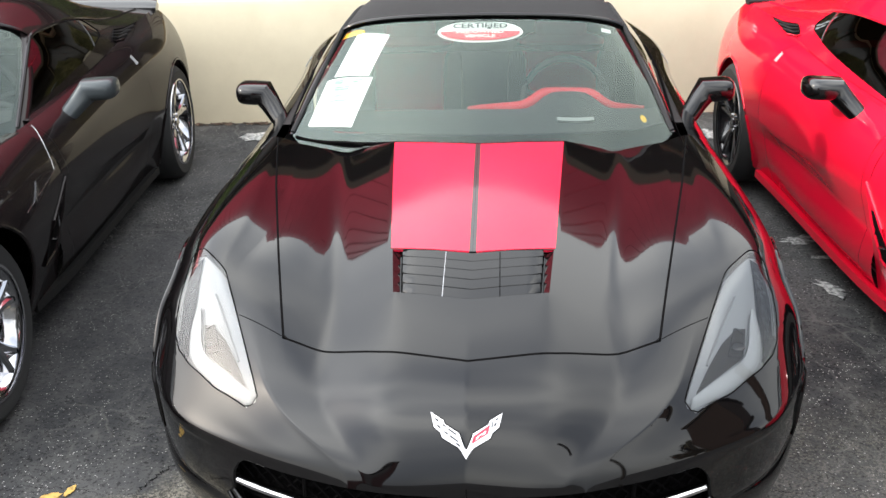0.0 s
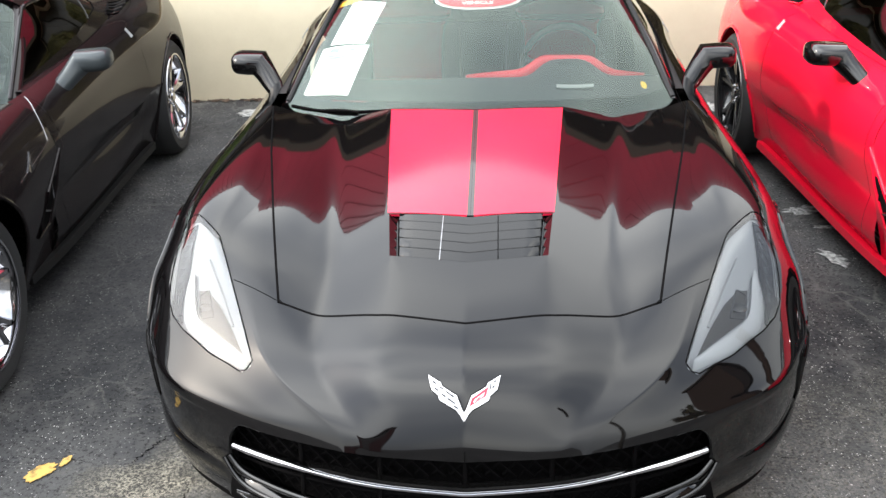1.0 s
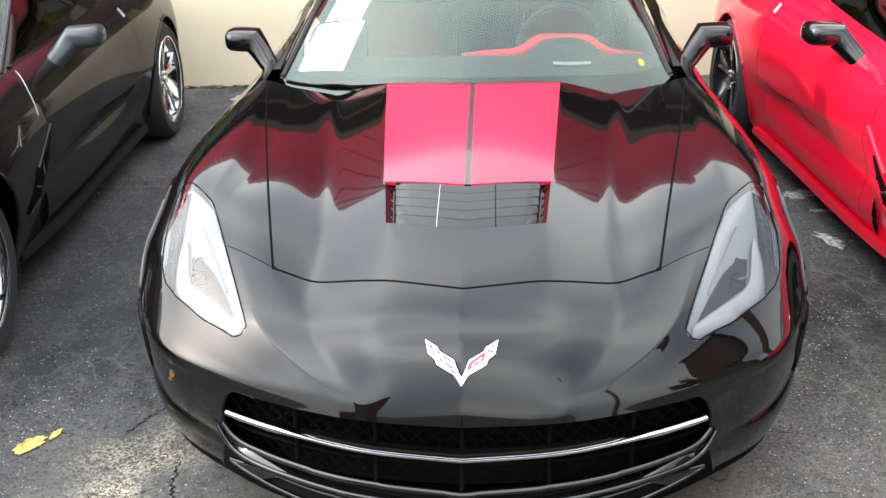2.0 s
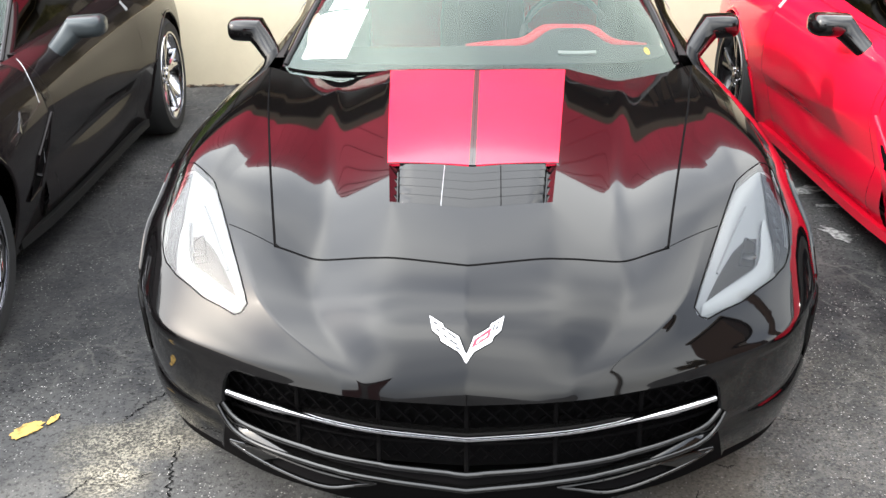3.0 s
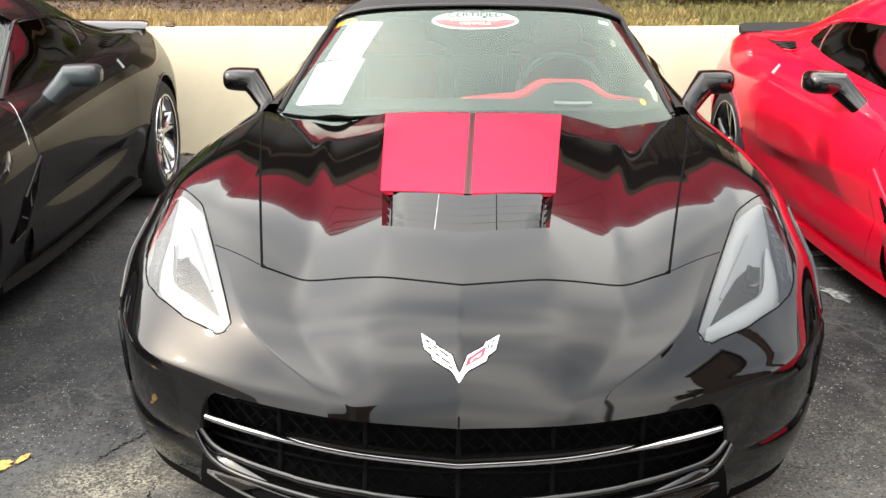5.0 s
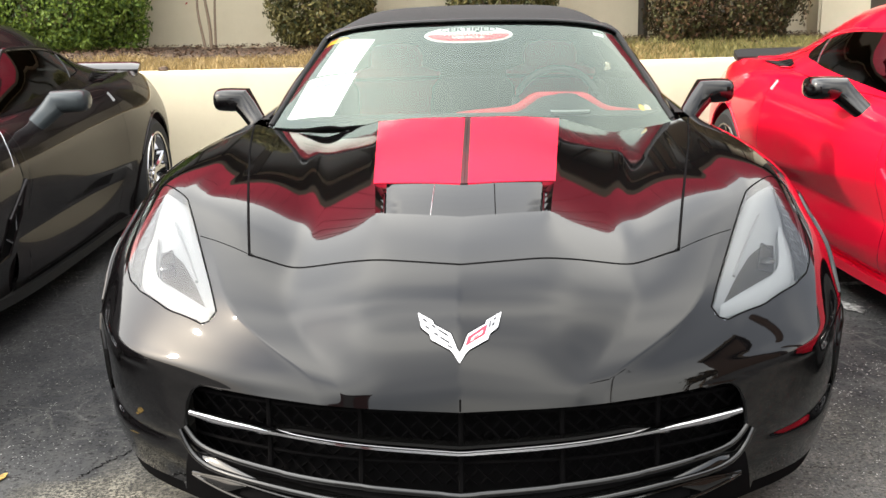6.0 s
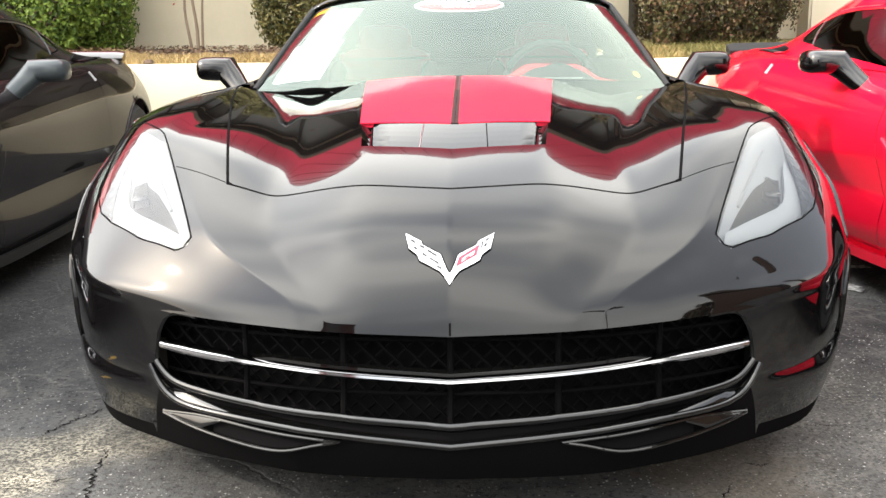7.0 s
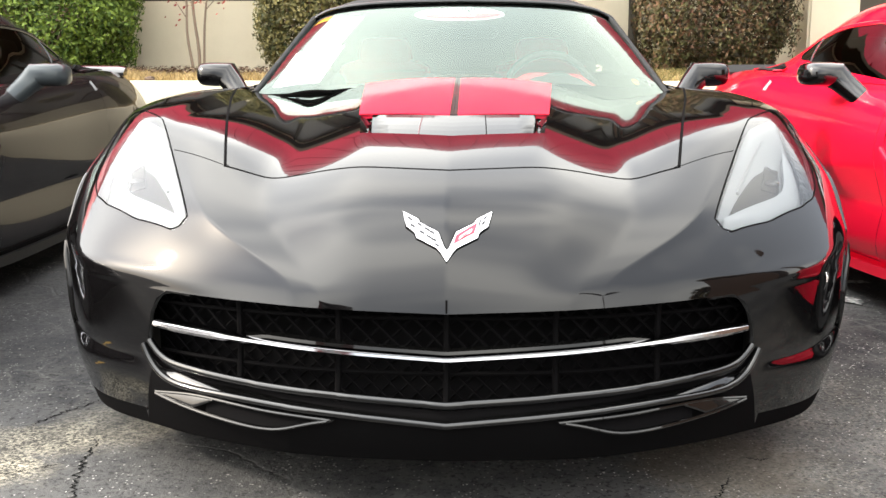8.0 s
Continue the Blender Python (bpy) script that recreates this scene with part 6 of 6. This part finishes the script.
# ---- building behind: cream base, dark windows, red standing-seam roof ----
house = thing("building", "low cream building with dark windows and a red metal roof", "building")
HY = 8.0
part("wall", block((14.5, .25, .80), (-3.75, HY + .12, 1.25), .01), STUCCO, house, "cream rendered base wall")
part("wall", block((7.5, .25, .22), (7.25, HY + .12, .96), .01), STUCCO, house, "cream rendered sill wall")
for x in (-10.75, -8.25, -6.25, -4.25, -1.90, 1.24):
    part("mullion_pier", block((.10, .24, 1.50), (x, HY + .115, 2.395), .01), FRAMEBLACK, house, "narrow dark pier between windows")
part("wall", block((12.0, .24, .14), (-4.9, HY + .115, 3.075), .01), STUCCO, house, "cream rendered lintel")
for x, wide, ahead in ((3.31, .46, -.15), (6.2, .42, .02)):
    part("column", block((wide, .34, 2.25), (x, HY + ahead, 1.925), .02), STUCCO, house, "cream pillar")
for x0, x1 in ((-10.70, -8.30), (-8.20, -6.30), (-6.20, -4.30), (-4.20, -1.95), (-1.85, 1.02), (1.48, 2.42), (3.54, 6.0)):
    window = tagged(new("window"), "dark window with a black frame")
    window.parent = house
    z0 = 1.07 if x0 > 3 else 1.65
    part("pane", block((x1 - x0, .02, 3.0 - z0), ((x0 + x1) / 2, HY + .10, (3.0 + z0) / 2), .002), WINDOWDARK, window)
    part("frame", block((x1 - x0, .07, .05), ((x0 + x1) / 2, HY + .03, z0 + .03), .004), FRAMEBLACK, window)
    for x in (x0 + .03, (x0 + x1) / 2, x1 - .03):
        part("mullion", block((.06, .07, 3.0 - z0), (x, HY + .03, (3.0 + z0) / 2 + .02), .004), FRAMEBLACK, window)
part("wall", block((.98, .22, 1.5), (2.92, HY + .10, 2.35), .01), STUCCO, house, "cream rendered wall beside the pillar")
part("downpipe", tube([(2.80, HY - .25, .9), (2.80, HY - .25, 3.06)], .018, 8), FRAMEBLACK, house, "thin black downpipe")
part("downpipe", tube([(1.52, HY - .22, .9), (1.52, HY - .22, 3.06)], .045, 10), FRAMEBLACK, house, "black downpipe")
part("soffit", block((22, 1.1, .10), (0, HY - .25, 3.09), .005), SOFFIT, house)
part("fascia", block((22, .05, .16), (0, HY - .80, 3.13), .005), SOFFIT, house)
# the roof is steep over the eave and eases off towards its ridge
roof_line = [Vector((0, HY - .80 + d, z)) for d, z in ((0, 3.16), (.11, 3.62), (.29, 4.16), (.55, 4.65), (.79, 4.96), (1.12, 5.30), (1.50, 5.61), (2.28, 6.10))]
part("roof", sheet([[(x, p.y, p.z) for x in (-11, 11)] for p in roof_line]), ROOFRED, house, "red standing-seam metal roof", True, 60)
for i in range(74):
    bm = swept([p + Vector((-11 + .3 * i, 0, 0)) for p in roof_line], [(-.012, 0), (-.010, .032), (.010, .032), (.012, 0)])
    part("roof_seam", bm, ROOFRED, house)
part("roof_ridge", block((22, 3.0, .06), (0, HY + 2.95, 6.08), .02), ROOFRED, house)
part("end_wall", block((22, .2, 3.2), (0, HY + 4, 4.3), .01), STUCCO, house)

# ---- marks on the ground ----


def mark(name, label, at, size, material, seed, turn=0.0, ragged=.35, thick=.0015):
    rnd = random.Random(seed)
    out = []
    for g in np.linspace(0, 2 * math.pi, 41)[:-1]:
        r = 1 + ragged * (noise.noise(Vector((math.cos(g) * 2.2, math.sin(g) * 2.2, seed * 3.1))) + .6 * noise.noise(Vector((math.cos(g) * 6, math.sin(g) * 6, seed * 1.7))))
        x, y = math.cos(g) * size[0] * r, math.sin(g) * size[1] * r
        c, s = math.cos(turn), math.sin(turn)
        out.append((x * c - y * s, x * s + y * c))
    ob = new(name, finish(blob(out, thick, (at[0], at[1], .002)), name, material, False))
    return tagged(ob, label, "ground mark", "", "structure")


def crack_line(points, width, seed):
    """A ragged dark crack that runs through some points."""
    rnd = random.Random(seed)
    way = along([(x, y, 0) for x, y in points], 12 * len(points))
    bm, rows = bmesh.new(), []
    for i, p in enumerate(way):
        t = (way[min(i + 1, len(way) - 1)] - way[max(i - 1, 0)]).normalized()
        n = Vector((-t.y, t.x, 0))
        mid = p + n * rnd.uniform(-1, 1) * width * .9
        half = width * rnd.uniform(.25, 1.0) * min(1, 4 * (i + .2) / len(way), 4 * (len(way) - i - .8) / len(way)) * .5
        z = .006 * noise.noise(Vector((p.x * .8, p.y * .8, 0))) - .004 + .0016
        rows.append([mid - n * half + Vector((0, 0, z)), mid + n * half + Vector((0, 0, z))])
    sheet(rows, bm)
    ob = new("crack", finish(bm, "crack", CRACKDARK, False))
    return tagged(ob, "thin dark crack in the asphalt", "ground crack", "", "structure")


for k, (run, width) in enumerate((
    ([(-.845, .905), (-.838, .845), (-.832, .748), (-.808, .646), (-.767, .528), (-.74, .42)], .009),
    ([(-1.12, .45), (-1.098, .518), (-1.077, .589), (-1.047, .663), (-1.03, .72)], .007),
    ([(-1.05, .655), (-.97, .66), (-.90, .70), (-.85, .735)], .004),
    ([(-1.06, .94), (-1.02, 1.038), (-.982, 1.112), (-.95, 1.18)], .010),
    ([(-1.46, 1.0), (-1.38, .985), (-1.24, .98), (-1.14, .95)], .003),
    ([(.54, .45), (.555, .583), (.58, .63), (.612, .70)], .006),
    ([(.66, .80), (.70, .785), (.73, .80)], .006),
    ([(.88, 1.03), (.93, 1.028), (.985, 1.02)], .005),
)):
    crack_line(run, width, 60 + k)

mark("paint_mark", "worn yellow paint splash on the asphalt", (-1.318, .908), (.052, .030), PAINTYELLOW, 1, 1.0)
mark("paint_mark", "worn yellow paint splash on the asphalt", (-1.262, .965), (.011, .028), PAINTYELLOW, 2, -.2)
mark("scuff_mark", "chalky white scuff on the asphalt", (1.572, 3.05), (.10, .05), PAINTPALE, 3, .3, .6)
mark("scuff_mark", "chalky white scuff on the asphalt", (1.672, 2.825), (.09, .025), PAINTPALE, 4, .0, .6)
mark("scuff_mark", "chalky white scuff on the asphalt", (1.53, 2.48), (.035, .09), PAINTPALE, 5, .5, .7)
mark("scuff_mark", "chalky white scuff near the wall", (-1.60, 4.92), (.14, .09), PAINTPALE, 6, .2, .5)
mark("scuff_mark", "chalky white scuff near the wall", (1.45, 4.95), (.16, .10), PAINTPALE, 8, .2, .5)

# ---- what stands behind the camera and shows in the paint ----


def far_tree(x, y, h, seed):
    rnd = random.Random(seed)
    root = thing("tree", "broad dark green tree across the lot", "tree", "trees across the lot")
    part("trunk", tube([(x, y, -.05), (x + .1, y, h * .3), (x, y, h * .6)], [.22, .17, .08], 9), BARK, root)
    verts, faces = [], []
    clumps = [Vector((x + rnd.gauss(0, h * .22), y + rnd.gauss(0, h * .18), h * rnd.uniform(.4, 1.0))) for _ in range(16)]
    for _ in range(1800):
        c = rnd.choice(clumps) + Vector((rnd.gauss(0, h * .08), rnd.gauss(0, h * .08), rnd.gauss(0, h * .06)))
        n = Vector((rnd.uniform(-1, 1), rnd.uniform(-1, 1), rnd.uniform(-1, 1))).normalized()
        t = n.orthogonal().normalized()
        s = n.cross(t)
        L = rnd.uniform(.12, .3)
        k = len(verts)
        verts += [c - t * L, c + s * L * .6, c + t * L, c - s * L * .6]
        faces.append((k, k + 1, k + 2, k + 3))
    me = bpy.data.meshes.new("crown")
    me.from_pydata(verts, [], faces)
    me.materials.append(LEAFDARK)
    new("crown", me).parent = root


for i, (x, y, h) in enumerate(((14, -7.5, 4.4), (17, -10.5, 4.6))):
    far_tree(x, y, h, 40 + i)


def roadside_building(x, y):
    """A narrow grey building between two dark red corner piers, across the road."""
    root = thing("roadside_building", "narrow grey building with two dark red corner piers", "building")
    turn = Matrix.Translation((x, y, 0)) @ Matrix.Rotation(math.atan2(-x, -y) * -1 + math.pi, 4, "Z")
    bits = [("wall", block((1.0, 1.6, 2.9), (0, 0, 1.45), .02), GREYWALL, "grey rendered wall")]
    bits += [("pier", block((.40, 1.7, 3.0), (d * .70, 0, 1.50), .02), PIERRED, "dark red pier") for d in (-1, 1)]
    bits += [("roof", block((1.9, 1.8, .08), (0, 0, 3.04), .02), SOFFIT, "dark flat roof")]
    for nm, bm, material, lab in bits:
        bmesh.ops.transform(bm, matrix=turn, verts=bm.verts)
        part(nm, bm, material, root, lab)


def utility_pole(x, y, h):
    """A stout dark pole."""
    root = thing("utility_pole", "stout dark wooden utility pole", "pole")
    part("pole", tube([(x, y, -.02), (x, y, h * .5), (x, y, h)], [.24, .22, .20], 12), SHEDBROWN, root)


def brown_shed(x, y):
    """A small dark brown building with a flat roof, across the lot."""
    root = thing("shed", "small dark brown building with a flat roof", "building")
    part("wall", block((3.0, 2.5, 4.3), (x + 1.5, y, 2.15), .02), SHEDBROWN, root, "dark brown boarded wall")
    part("roof", block((3.4, 2.8, .18), (x + 1.5, y, 4.39), .02), SOFFIT, root, "dark flat roof")


def street_lamp(x, y, h):
    """A tall post with two flat lamp heads."""
    root = thing("street_lamp", "tall dark street lamp with two flat heads", "street lamp")
    part("pole", tube([(x, y, -.02), (x, y, h * .5), (x, y, h)], [.11, .09, .06], 10), FRAMEBLACK, root)
    for d in (-1, 1):
        part("arm", tube([(x, y, h - .05), (x + .5 * d, y, h + .12)], .04, 6), FRAMEBLACK, root)
        part("lamp_head", block((.85, .35, .16), (x + .95 * d, y, h + .15), .03), FRAMEBLACK, root, "flat dark lamp head")


brown_shed(7.6, -2.3)
utility_pole(7.4, .55, 4.6)
street_lamp(8.2, -10.4, 7.2)
roadside_building(-3.7, -7.6)

# ---- the cars ----
car("black_car", "glossy black sports car with red hood stripes and a canvas top", BLACK_PAINT, (0, .36, 0), 0, True, BLACK_PAINT, BLACKRIM, True)
car("grey_car", "dark grey sports car with bright chrome wheels", GREY_PAINT, (-2.46, .38, 0), 5.0, False, STEELPAINT, CHROME, False)
car("red_car", "bright red sports car with black wheels and black mirrors", RED_PAINT, (2.45, .40, 0), 2.0, False, GLOSS, BLACKRIM, False)
